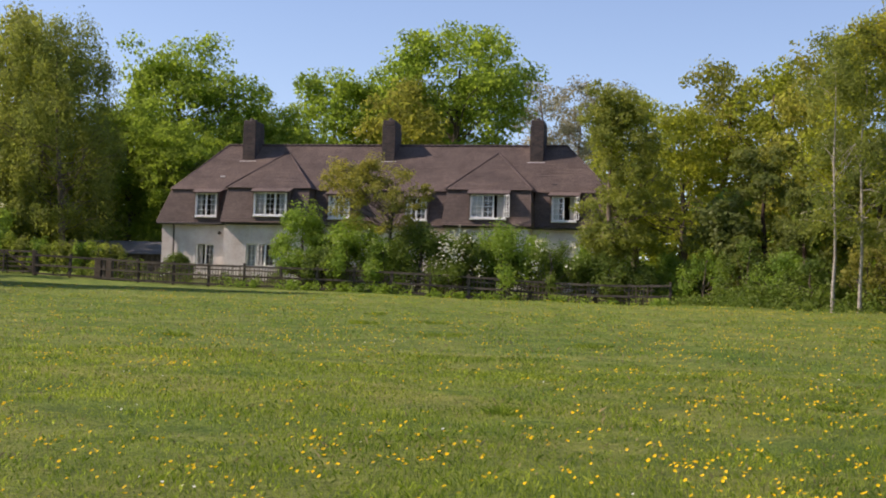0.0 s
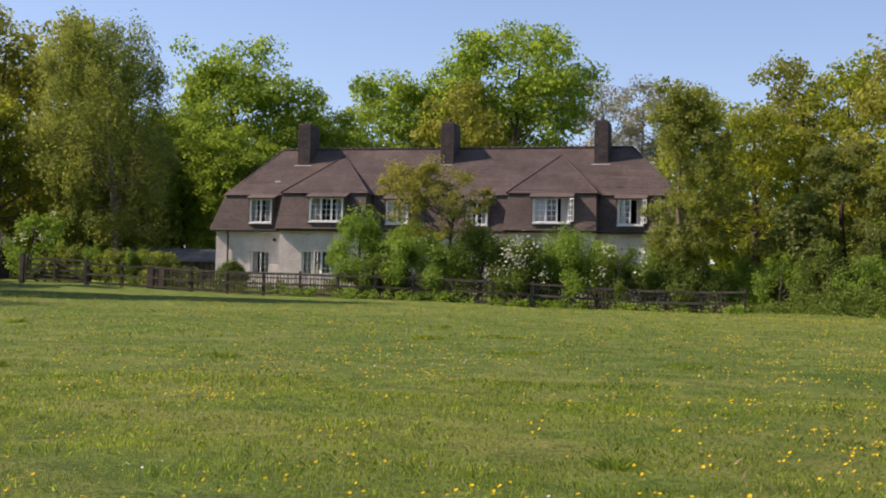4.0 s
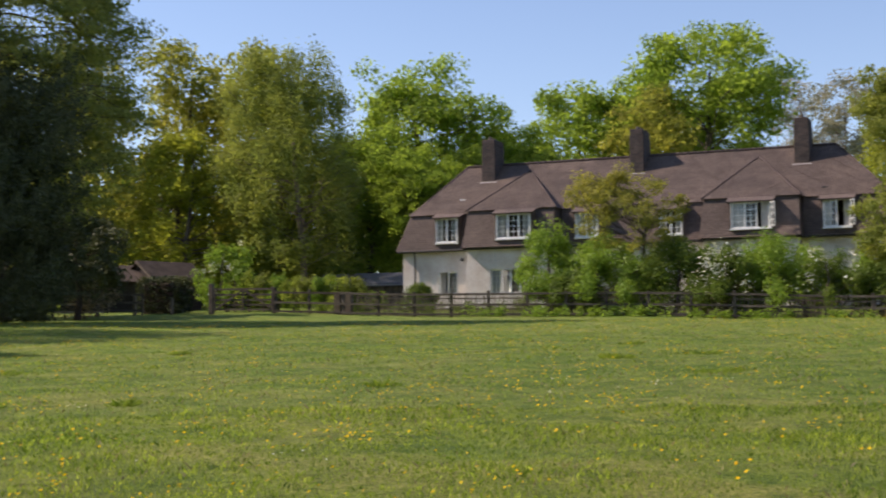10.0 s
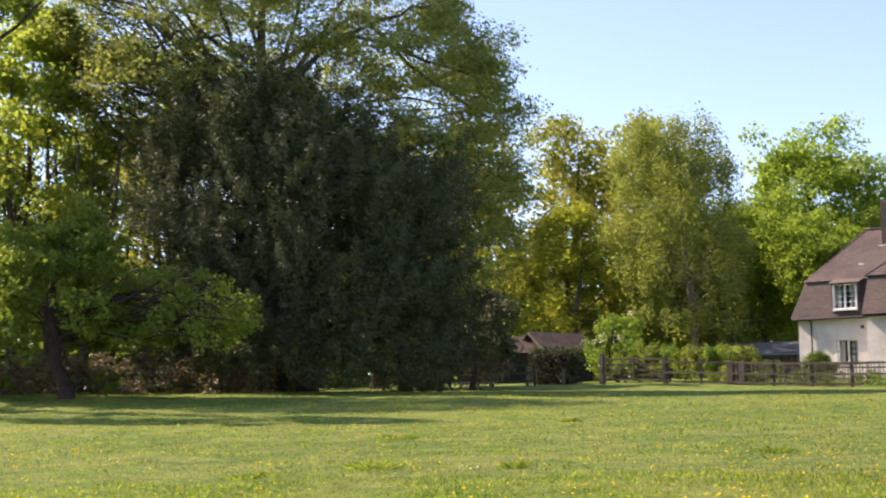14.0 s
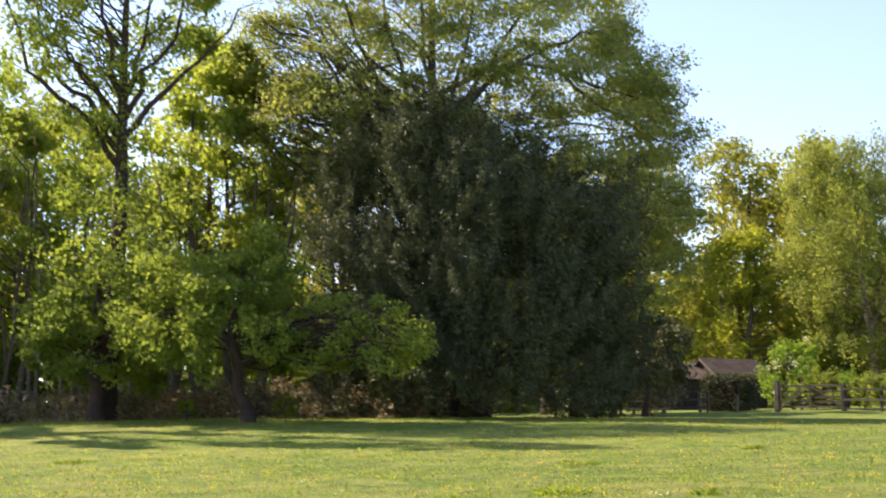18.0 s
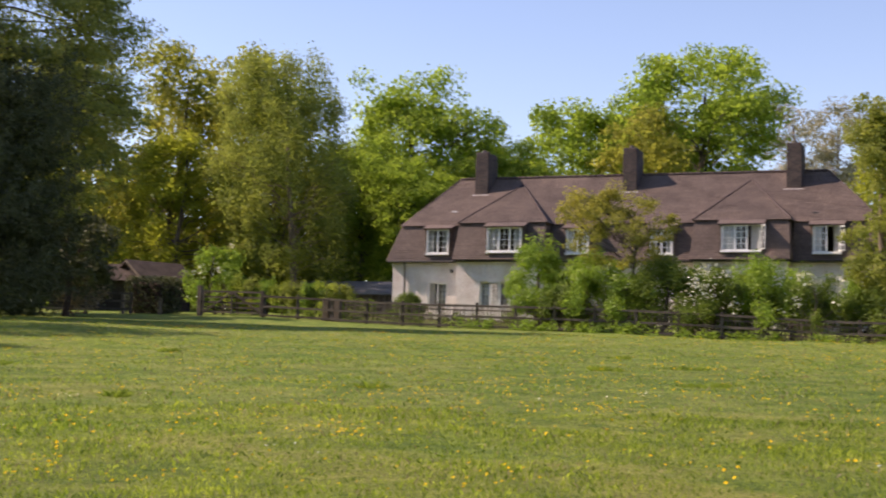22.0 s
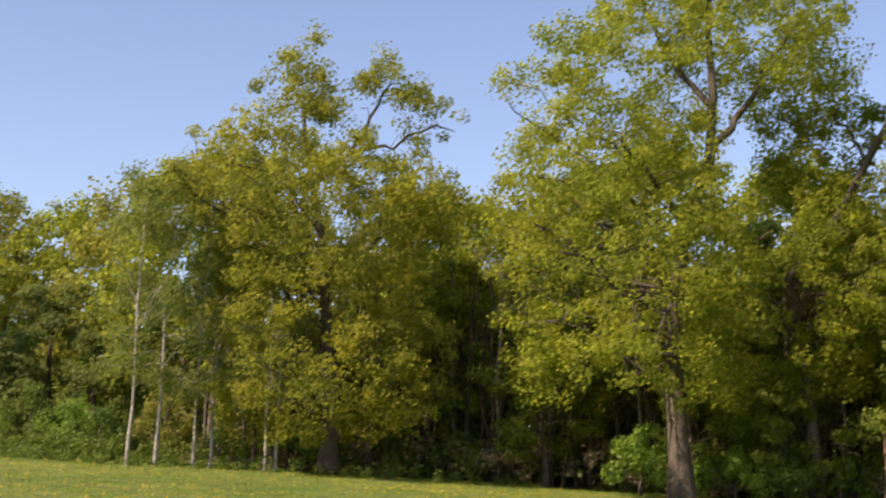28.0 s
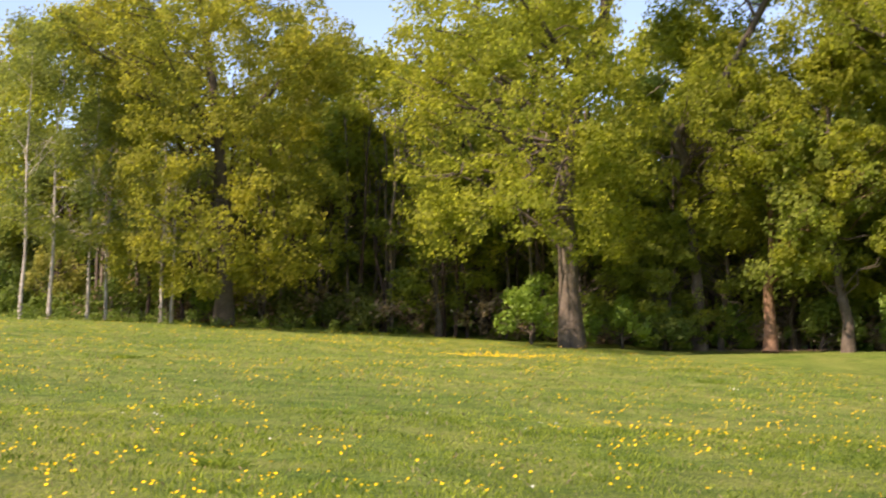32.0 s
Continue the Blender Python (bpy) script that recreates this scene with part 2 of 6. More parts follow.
L_OAK_BRIGHT = foliage("oak_leaf_fresh", (0.190, 0.265, 0.050), (0.280, 0.375, 0.075), (0.380, 0.465, 0.110), 0.7)
L_OAK_YELLOW = foliage("oak_leaf_bronze", (0.220, 0.222, 0.055), (0.320, 0.318, 0.080), (0.430, 0.410, 0.120), 0.7)
L_OAK_LIME = foliage("oak_leaf_lime", (0.232, 0.258, 0.043), (0.334, 0.360, 0.064), (0.448, 0.462, 0.098), 0.7)
L_BIRCH = foliage("birch_leaf", (0.170, 0.200, 0.060), (0.250, 0.285, 0.088), (0.340, 0.375, 0.125), 0.62)
L_BEECH = foliage("beech_leaf", (0.215, 0.240, 0.092), (0.300, 0.326, 0.124), (0.395, 0.418, 0.165), 0.62)
L_YEW = foliage("yew_needle", (0.070, 0.082, 0.048), (0.098, 0.112, 0.063), (0.132, 0.145, 0.082), 0.2, 0.55)
L_DARK = foliage("holly_leaf", (0.110, 0.140, 0.045), (0.175, 0.210, 0.066), (0.260, 0.290, 0.096), 0.5, 0.5)
L_GARDEN = foliage("garden_tree_leaf", (0.190, 0.218, 0.056), (0.280, 0.308, 0.078), (0.370, 0.392, 0.112), 0.5)
L_BRONZE = foliage("oak_leaf_bronze_green", (0.228, 0.236, 0.044), (0.315, 0.318, 0.062), (0.415, 0.400, 0.092), 0.68)
L_OLIVE = foliage("bronze_shoot", (0.213, 0.207, 0.056), (0.302, 0.291, 0.078), (0.392, 0.370, 0.112), 0.5)
L_FIELD = foliage("young_oak_leaf", (0.215, 0.262, 0.064), (0.300, 0.358, 0.090), (0.405, 0.455, 0.128), 0.72)
L_OAK_LOW = foliage("shaded_oak_leaf", (0.145, 0.195, 0.045), (0.208, 0.267, 0.063), (0.290, 0.350, 0.090), 0.62)
L_HEDGE = foliage("hedge_leaf", (0.095, 0.140, 0.034), (0.151, 0.213, 0.050), (0.224, 0.291, 0.078), 0.45, 0.45, 0.8)
L_SHRUB = foliage("fresh_shrub_leaf", (0.146, 0.235, 0.045), (0.235, 0.347, 0.067), (0.325, 0.437, 0.101), 0.5, 0.4, 0.8)
L_GREY = foliage("late_tree_bud", (0.22, 0.20, 0.15), (0.33, 0.31, 0.24), (0.44, 0.42, 0.34), 0.3)
L_BLOSSOM = foliage("white_blossom", (0.55, 0.55, 0.5), (0.75, 0.75, 0.72), (0.85, 0.85, 0.82), 0.3, 0.6)
L_GRASS = foliage("grass_blade", (0.105, 0.172, 0.022), (0.228, 0.312, 0.042), (0.410, 0.480, 0.105), 0.6, 0.6, 0.55, 1.1)
L_TUSSOCK = foliage("tussock_blade", (0.105, 0.165, 0.026), (0.195, 0.272, 0.044), (0.310, 0.385, 0.080), 0.55, 0.6, 0.8, 1.0)
L_STRAW = foliage("dry_stem", (0.20, 0.16, 0.09), (0.30, 0.25, 0.15), (0.38, 0.32, 0.2), 0.2, 0.6)
L_YELLOW = foliage("dandelion_petal", (0.800, 0.490, 0.010), (0.880, 0.570, 0.016), (0.920, 0.650, 0.030), 0.25, 0.6)
L_TWIG = foliage("bare_twig", (0.06, 0.042, 0.03), (0.11, 0.082, 0.058), (0.17, 0.13, 0.09), 0.15, 0.7)
L_LITTER = foliage("brown_undergrowth", (0.148, 0.106, 0.074), (0.277, 0.213, 0.148), (0.426, 0.351, 0.255), 0.2, 0.7)

# ---------------------------------------------------------------- mesh helpers


def gz(x, y):
    """Height of the ground."""
    yy = y if y < 5 else 5 + 20 * (1 - math.exp((5 - y) / 20))
    if yy < -80:
        yy = -80 - 20 * (1 - math.exp((yy + 80) / 20))
    xx = max(-120.0, min(140.0, x))
    dip = -0.32 * math.exp(-((x - 26) / 7) ** 2 - ((y + 8) / 6) ** 2)
    dip += 0.35 * math.exp(-((x + 4) / 14) ** 2 - ((y + 33) / 9) ** 2) + 0.4 * math.exp(-((x + 10) / 9) ** 2 - ((y + 42) / 8) ** 2)
    dip -= 0.1 * math.exp(-((x - 49) / 7) ** 2 - ((y + 27) / 7) ** 2)
    dip += 0.48 * math.exp(-((x - 60.5) / 5.5) ** 2 - ((y + 33) / 6) ** 2)
    dip -= 0.23 / (1 + math.exp(-(x - 2.5) / 1.5)) * math.exp(-((y + 9.5) / 9) ** 2 - (max(0, x - 24) / 8) ** 2)
    return -0.202 - 0.01125 * xx + 0.0499 * yy + dip


def mesh_of(name, verts, faces, mats, smooth=False):
    me = bpy.data.meshes.new(name)
    me.from_pydata(verts, [], faces)
    for m in mats:
        me.materials.append(m)
    if smooth:
        me.polygons.foreach_set("use_smooth", [True] * len(me.polygons))
    me.update()
    return me


def box_uv(me):
    """UVs in metres, laid along each face and up its slope."""
    uv = me.uv_layers.new(name="UVMap")
    for p in me.polygons:
        n = p.normal
        side = Vector((-n.y, n.x, 0))
        side = side.normalized() if side.length > 1e-4 else Vector((1, 0, 0))
        up = n.cross(side)
        for li in p.loop_indices:
            co = me.vertices[me.loops[li].vertex_index].co
            uv.data[li].uv = (co.dot(side), co.dot(up))


def part(name, bm, material, parent=None, label="", uv=False):
    """Links a bmesh as one mesh object under a thing or a part."""
    me = bpy.data.meshes.new(name)
    bm.normal_update()
    bm.to_mesh(me)
    bm.free()
    me.materials.append(material)
    if uv:
        box_uv(me)
    ob = new(name, me)
    if parent:
        ob.parent = parent
    if label:
        ob["label"] = label
    return ob


def thing(name, label, category, loc=(0, 0, 0), rz=0.0, group="", kind=""):
    ob = new(name)
    ob.empty_display_size = 0.2
    ob.location, ob.rotation_euler = loc, (0, 0, radians(rz))
    return tagged(ob, label, category, group, kind)


def add_box(bm, lo, hi, bevel=0.0, rot=None, at=(0, 0, 0)):
    """A box between two corners, its edges bevelled, turned by rot about at."""
    r = bmesh.ops.create_cube(bm, size=1.0)
    vs = r["verts"]
    for v in vs:
        for k in range(3):
            v.co[k] = (lo[k] + hi[k]) / 2 + v.co[k] * (hi[k] - lo[k])
    if bevel:
        es = list({e for v in vs for e in v.link_edges})
        r = bmesh.ops.bevel(bm, geom=es, offset=bevel, segments=1, affect="EDGES")
        vs = list({v for f in r["faces"] for v in f.verts} | {v for v in vs if v.is_valid})
    if rot is not None:
        bmesh.ops.transform(bm, matrix=Matrix.Translation(at) @ rot @ Matrix.Translation(-Vector(at)), verts=vs)
    return vs


def box_part(name, lo, hi, material, parent, bevel=0.0, label="", uv=False):
    bm = bmesh.new()
    add_box(bm, lo, hi, bevel)
    return part(name, bm, material, parent, label, uv)


def poly_part(name, polys, material, parent, label="", uv=False, thick=0.0):
    """Planar faces, each a list of corners, given some thickness downwards along their normals."""
    bm = bmesh.new()
    for corners in polys:
        vs = [bm.verts.new(c) for c in corners]
        f = bm.faces.new(vs)
        if thick:
            f.normal_update()
            n = f.normal.copy()
            lower = [bm.verts.new(Vector(c) - n * thick) for c in corners]
            bm.faces.new(lower[::-1])
            k = len(vs)
            for i in range(k):
                bm.faces.new((vs[(i + 1) % k], vs[i], lower[i], lower[(i + 1) % k]))
    return part(name, bm, material, parent, label, uv)


def tube(path, radii, sides=6):
    """A tapered tube along a path: corner points and faces."""
    path = np.asarray(path, float)
    k = len(path)
    tan = np.gradient(path, axis=0)
    tan /= np.linalg.norm(tan, axis=1)[:, None] + 1e-9
    ref = np.array([0.31, 0.95, 0.0])
    u = np.cross(tan, ref)
    u /= np.linalg.norm(u, axis=1)[:, None] + 1e-9
    w = np.cross(tan, u)
    a = np.arange(sides) * 2 * np.pi / sides
    ring = u[:, None] * np.cos(a)[None, :, None] + w[:, None] * np.sin(a)[None, :, None]
    v = (path[:, None] + ring * np.asarray(radii)[:, None, None]).reshape(-1, 3)
    f = []
    for i in range(k - 1):
        for j in range(sides):
            j2 = (j + 1) % sides
            f.append((i * sides + j, i * sides + j2, (i + 1) * sides + j2, (i + 1) * sides + j))
    f.append(tuple(range((k - 1) * sides, k * sides)))
    return v, f


def join_tubes(items):
    vs, fs, off = [], [], 0
    for v, f in items:
        vs.append(v)
        fs += [tuple(i + off for i in q) for q in f]
        off += len(v)
    return np.concatenate(vs), fs


def leaf_mesh(name, centres, size, rng, material, droop=0.0, aspect=0.8, flat=0.5, out=None):
    """One small leaf or spray at each centre, turned towards the light side of its spray where out is given."""
    n = len(centres)
    nrm = rng.normal(size=(n, 3))
    nrm[:, 2] = np.abs(nrm[:, 2]) + flat
    if out is not None:
        nrm = rng.normal(size=(n, 3)) * 0.6 + out + np.array([0, 0, 0.25 * flat])
    nrm /= np.linalg.norm(nrm, axis=1)[:, None]
    d = rng.normal(size=(n, 3))
    d[:, 2] -= droop
    d -= nrm * (d * nrm).sum(1)[:, None]
    d /= np.linalg.norm(d, axis=1)[:, None] + 1e-9
    s = np.cross(nrm, d)
    L = (size * rng.uniform(0.6, 1.35, n))[:, None]
    c = np.asarray(centres)
    w = s * L * aspect * 0.5
    v = np.stack([c - d * L * 0.4 - w, c - d * L * 0.4 + w + nrm * L * 0.08, c + d * L * 0.6], 1).reshape(-1, 3)
    me = bpy.data.meshes.new(name)
    me.vertices.add(3 * n)
    me.vertices.foreach_set("co", v.astype(np.float32).ravel())
    me.loops.add(3 * n)
    me.loops.foreach_set("vertex_index", np.arange(3 * n, dtype=np.int32))
    me.polygons.add(n)
    me.polygons.foreach_set("loop_start", np.arange(0, 3 * n, 3, dtype=np.int32))
    me.polygons.foreach_set("loop_total", np.full(n, 3, np.int32))
    me.materials.append(material)
    me.update(calc_edges=True)
    return me

# ---------------------------------------------------------------- trees


def profile(kind, s):
    if kind == "oak":
        return np.clip(np.sin(np.pi * np.clip(0.12 + 0.86 * s, 0, 1)) ** 0.6, 0.15, 1)
    if kind == "tall":
        return np.clip(1.0 - 0.75 * np.abs(s - 0.35) ** 1.3 * 1.35, 0.18, 1)
    if kind == "dome":
        return np.sqrt(np.clip(1 - (s * 0.97) ** 2.2, 0.03, 1))
    if kind == "yew":
        return np.clip(0.78 + 0.75 * s - 1.05 * s ** 2.4 - 0.35 * s ** 8, 0.12, 1)
    if kind == "cone":
        return np.clip(1.02 - s, 0.06, 1) ** 0.75
    if kind == "fan":
        return np.clip(0.35 + 1.3 * s - 0.95 * s ** 3, 0.2, 1)
    return np.clip(np.sin(np.pi * np.clip(0.2 + 0.75 * s, 0, 1)) ** 0.5, 0.2, 1)


def crown_rows(rows, knobs, rng, deep):
    """Centres and radii of the boughs of a crown: rings of them row by row (height, from, to, radius), and single ones (across, height, radius, and how far back)."""
    out = []
    zs = [v[0] for v in rows] or [0]
    for z, a, b, q in rows:
        far = deep * (1.45 - 0.8 * (z - min(zs)) / (max(zs) - min(zs) + 0.1))
        c, w = (a + b) / 2, max(0.05, (b - a) / 2 - q * 0.85)
        n = max(1, round(2 * math.pi * w / (1.55 * q))) if w > 0.4 * q else 1
        t0 = rng.uniform(0, 6.28)
        for i in range(n):
            t = t0 + 2 * math.pi * i / n
            k = w * rng.uniform(0.86, 1.06) if n > 1 else 0
            out.append((c + k * math.cos(t), k * far * math.sin(t), z + rng.normal() * 0.25 * q, q * rng.uniform(0.85, 1.2)))
        if w > 1.4 * q and z > 0.45 * (min(zs) + max(zs)):
            out += [(c + w * 0.45 * math.cos(t0 + 2.1 * i), w * 0.4 * far * math.sin(t0 + 2.1 * i), z, q) for i in range(3)]
    for a, z, q, *y in knobs:
        y = sum(y)
        out.append((a, y + rng.uniform(-0.6, 0.6), z, q))
        out.append((a + rng.normal() * q * 0.5, y + rng.uniform(-1.2, 1.2), z - 0.6 * q, q * 0.8))
    return np.array(out)


def tree_meshes(name, seed, h, r, base, kind="oak", clumps=120, per=60, leaf=0.25, trunk_r=0.3, bark=None, leaves=None,
                droop=0.0, limbs=40, clump_r=0.2, shell=0.45, lean=(0, 0), flat=0.5, fork=0.95, squash=0.65, lobes=4, rough=1.0,
                thick=1.0, trunk_path=None, boughs=(), low=0.9, aspect=0.8, rows=(), knobs=(), bough_r=0.3, spray=0.0, deep=0.85):
    """A tapered trunk, limbs that carry boughs, and a crown of leaves gathered in sprays over the boughs."""
    rng = np.random.default_rng(seed)
    per, leaf = int(per * 1.55), leaf * 0.78
    if len(rows) or len(knobs):
        bo = crown_rows(rows, knobs, rng, deep)
    else:
        m = max(9, clumps // 9)
        s = (np.arange(m) + rng.uniform(0, 1, m)) / m
        s = s ** low
        a = np.arange(m) * 2.4 + rng.uniform(-0.5, 0.5, m)
        q = r * bough_r * rng.uniform(0.75, 1.25, m)
        rad = np.clip(r * profile(kind, s) * (1 + rough * 0.16 * np.sin(lobes * a + 5 * s)) - q * 0.6, 0.05 * r, None) * rng.uniform(0.25, 1, m) ** shell
        bo = np.stack([rad * np.cos(a) + lean[0] * s, rad * np.sin(a) + lean[1] * s, base + q * 0.5 + (h - base - 1.2 * q) * s, q], 1)
    wt = bo[:, 3] ** 1.6
    w = rng.choice(len(bo), clumps, p=wt / wt.sum())
    dr = rng.normal(size=(clumps, 3)) + np.array([0, 0, 0.25])
    dr /= np.linalg.norm(dr, axis=1)[:, None]
    cen = bo[w, :3] + dr * (bo[w, 3] * rng.uniform(0.25, 1, clumps) ** 0.5)[:, None] * np.array([1, 1, 0.85])
    cr = r * clump_r * rng.uniform(0.6, 1.4, clumps)
    k = np.repeat(np.arange(clumps), per)
    g = rng.normal(size=(len(k), 3))
    g /= np.linalg.norm(g, axis=1)[:, None]
    out = g * 0.5 + dr[k] * 0.55
    g *= (rng.uniform(0, 1, len(k)) ** 0.38 * cr[k])[:, None] * np.array([1, 1, squash])
    if spray:
        # feathery shoots that rise and taper outwards
        ax = dr * 0.8 + np.array([0, 0, 0.75]) + rng.normal(size=(clumps, 3)) * 0.25
        ax /= np.linalg.norm(ax, axis=1)[:, None]
        u = rng.uniform(-0.5, 1.5, len(k))
        g = ax[k] * (u * cr[k] * spray)[:, None] + rng.normal(size=(len(k), 3)) * (cr[k] * 0.21 * np.clip(1.25 - 0.6 * u, 0.2, 1))[:, None]
    if droop:
        g[:, 2] -= np.abs(rng.normal(size=len(k))) * cr[k] * droop
    pts = cen[k] + g
    pts[:, 2] = np.clip(pts[:, 2], 0.12, None)
    crown = leaf_mesh(name + "_crown", pts, leaf, rng, leaves, droop, aspect, flat, out)
    # trunk
    tz = np.linspace(-0.3, h * 0.86, 9)
    wob = np.cumsum(rng.normal(size=(9, 2)) * r * 0.035, 0)
    path = np.stack([wob[:, 0] + lean[0] * np.clip((tz - base) / (h - base), 0, 1), wob[:, 1] + lean[1] * np.clip((tz - base) / (h - base), 0, 1), tz], 1)
    path[:2, :2] = 0
    if trunk_path is not None:
        tp = np.asarray(trunk_path, float)
        path[:, 0], path[:, 1] = np.interp(tz, tp[:, 2], tp[:, 0]), np.interp(tz, tp[:, 2], tp[:, 1])
    rr = trunk_r * np.clip(1 - (tz / h) * 0.98, 0.06, 1) ** 0.85
    rr[0] *= 1.55
    rr[1] *= 1.05
    items, trunk_tube = [], tube(path, rr, 10)
    for line, ra, rb in boughs:
        line = np.asarray(line, float)
        q = np.linspace(0, len(line) - 1, 10)
        bp = np.stack([np.interp(q, np.arange(len(line)), line[:, i]) for i in range(3)], 1)
        bp[1:-1] += rng.normal(size=(8, 3)) * 0.09
        items.append(tube(bp, np.linspace(ra, rb, 10), 7))
        for j in range(3, 10):
            e = bp[j] + rng.normal(size=3) * np.array([0.5, 0.5, 0.35]) + np.array([0, 0, 0.2])
            items.append(tube([bp[j], (bp[j] + e) / 2 + rng.normal(size=3) * 0.12, e], [rb * 0.8, rb * 0.5, 0.012], 5))
    order = np.argsort(-np.linalg.norm(cen[:, :2], axis=1))
    for q in list(order[:int(limbs * 0.7)]):
        c = cen[q]
        d = np.hypot(c[0], c[1])
        z0 = np.clip(c[2] - d * rng.uniform(0.25, 0.8) - 0.3, base * fork + (h - base) * rng.uniform(0.02, 0.3), min(h * 0.8, tz[-1]))
        t0 = np.array([np.interp(z0, tz, path[:, 0]), np.interp(z0, tz, path[:, 1]), z0])
        r0 = np.interp(z0, tz, rr) * rng.uniform(0.16, 0.34) * thick
        mid = t0 * 0.5 + c * 0.5 + rng.normal(size=3) * d * 0.09 + np.array([0, 0, d * 0.12])
        tt = np.linspace(0, 1, 6)[:, None]
        pp = t0 * (1 - tt) ** 2 + 2 * mid * tt * (1 - tt) + c * tt ** 2
        pp[1:-1] += rng.normal(size=(4, 3)) * d * 0.055
        items.append(tube(pp, np.linspace(r0, max(0.012, r0 * 0.15), 6), 4))
    v, f = join_tubes(items)
    return mesh_of(name + "_trunk", *trunk_tube, [bark], True), mesh_of(name + "_branches", v, f, [bark], True), crown


def facing(x, y):
    """The turn that lays a crown's rows across the view from the middle of the meadow."""
    return math.degrees(math.atan2(29 - x, y + 63))


def put_tree(name, meshes, x, y, label, turn=0.0, size=1.0, group="", wide=1.0, category="tree", sink=0.0):
    ob = thing(name, label, category, (x, y, gz(x, y) - sink), turn, group)
    ob.scale = (size * wide, size * wide, size)
    for nm, me in zip(("trunk", "branchwork", "crown"), meshes):
        c = new(nm, me)
        c.parent = ob
        if nm == "branchwork":
            tagged(c, kind="stuff")
    return ob


def shrub(name, seed, x, y, h, r, leaves, label, clumps=45, per=170, leaf=0.11, kind="dome", category="shrub", bark=None, flowers=0, base=0.1, group="", ry=None):
    me = tree_meshes(name, seed, h, r, base, kind, int(clumps * 1.5), int(per * 0.46), leaf * 1.1, max(0.03, 0.03 * h), bark or M_BARK, leaves, limbs=22, clump_r=0.19, shell=0.45, fork=0.0, squash=1.25)
    ob = thing(name, label, category, (x, y, gz(x, y)), 0, group)
    if ry:
        ob.scale = (1, ry / r, 1)
    for nm, m in zip(("stem", "branchwork", "foliage"), me):
        c = new(nm, m)
        c.parent = ob
        if nm == "branchwork":
            tagged(c, kind="stuff")
    if flowers:
        rng = np.random.default_rng(seed + 7)
        k = rng.integers(0, max(4, flowers // 14), flowers)
        a, zz = rng.uniform(0, 2 * np.pi, flowers // 14 + 5), rng.uniform(0.45, 1.0, flowers // 14 + 5)
        cr = r * np.sqrt(np.clip(1 - (zz * 0.9) ** 2, 0.02, 1))
        c0 = np.stack([cr * np.cos(a), cr * np.sin(a), zz * h], 1)[k]
        pts = c0 + rng.normal(size=(flowers, 3)) * 0.16
        c = new("blossom", leaf_mesh("blossom", pts, 0.1, rng, L_BLOSSOM, aspect=0.95, flat=0.8))
        c.parent = ob
        c["label"] = "clusters of white blossom"
    return ob


def belt(name, line, h, depth, n, leaf, leaves, seed, label, low=0.0):
    """A far mass of wood or undergrowth along a line: leaves only, uneven on top."""
    rng = np.random.default_rng(seed)
    line = np.asarray(line, float)
    seg = np.linalg.norm(np.diff(line, axis=0), axis=1)
    cum = np.concatenate([[0], np.cumsum(seg)])
    m = max(8, n // 70)
    t = rng.uniform(0, cum[-1], m)
    cx, cy = np.interp(t, cum, line[:, 0]) + rng.normal(size=m) * depth, np.interp(t, cum, line[:, 1]) + rng.normal(size=m) * depth
    top = np.array([h * (0.75 + 0.45 * noise.noise((a * 0.13, b * 0.13, seed))) for a, b in zip(cx, cy)])
    cz = low + (top - low) * rng.uniform(0, 1, m) ** 0.8
    k = np.repeat(np.arange(m), 70)
    g = rng.normal(size=(len(k), 3))
    g *= (rng.uniform(0.05, 1, len(k)) ** 0.45 / np.linalg.norm(g, axis=1) * leaf * 3.2)[:, None] * rng.uniform(0.6, 1.3, m)[k][:, None]
    pts = np.stack([cx[k], cy[k], cz[k]], 1) + g
    pts[:, 2] = np.clip(pts[:, 2], 0.05, None) + np.array([gz(a, b) for a, b in zip(cx, cy)])[k]
    tagged(new(name, leaf_mesh(name, pts, leaf, rng, leaves)), label, "woodland", kind="stuff")

# ---------------------------------------------------------------- ground


def build_ground():
    def axis(centre, near, n, far, m):
        a = np.linspace(centre - near, centre + near, n)
        out = near + (far - near) * (np.linspace(0, 1, m + 1)[1:] ** 2)
        return np.concatenate([(centre - out)[::-1], a, centre + out])
    xs, ys = axis(15, 75, 151, 900, 14), axis(-25, 60, 121, 900, 14)
    verts = []
    for y in ys:
        for x in xs:
            bumpy = 0.05 * noise.noise((x * 0.35, y * 0.35, 0)) + 0.03 * noise.noise((x * 1.1, y * 1.1, 5)) if -70 < x < 100 and -90 < y < 40 else 0
            verts.append((x, y, gz(x, y) + bumpy))
    w = len(xs)
    faces = [(j * w + i, j * w + i + 1, (j + 1) * w + i + 1, (j + 1) * w + i) for j in range(len(ys) - 1) for i in range(w - 1)]
    ob = new("ground", mesh_of("ground", verts, faces, [M_TURF], True))
    tagged(ob, "rough green meadow turf rising gently to the fence", "meadow", kind="structure")


build_ground()

# ---------------------------------------------------------------- house

house = thing("house", "long white rendered cottage row under a brown tiled mansard roof", "house")


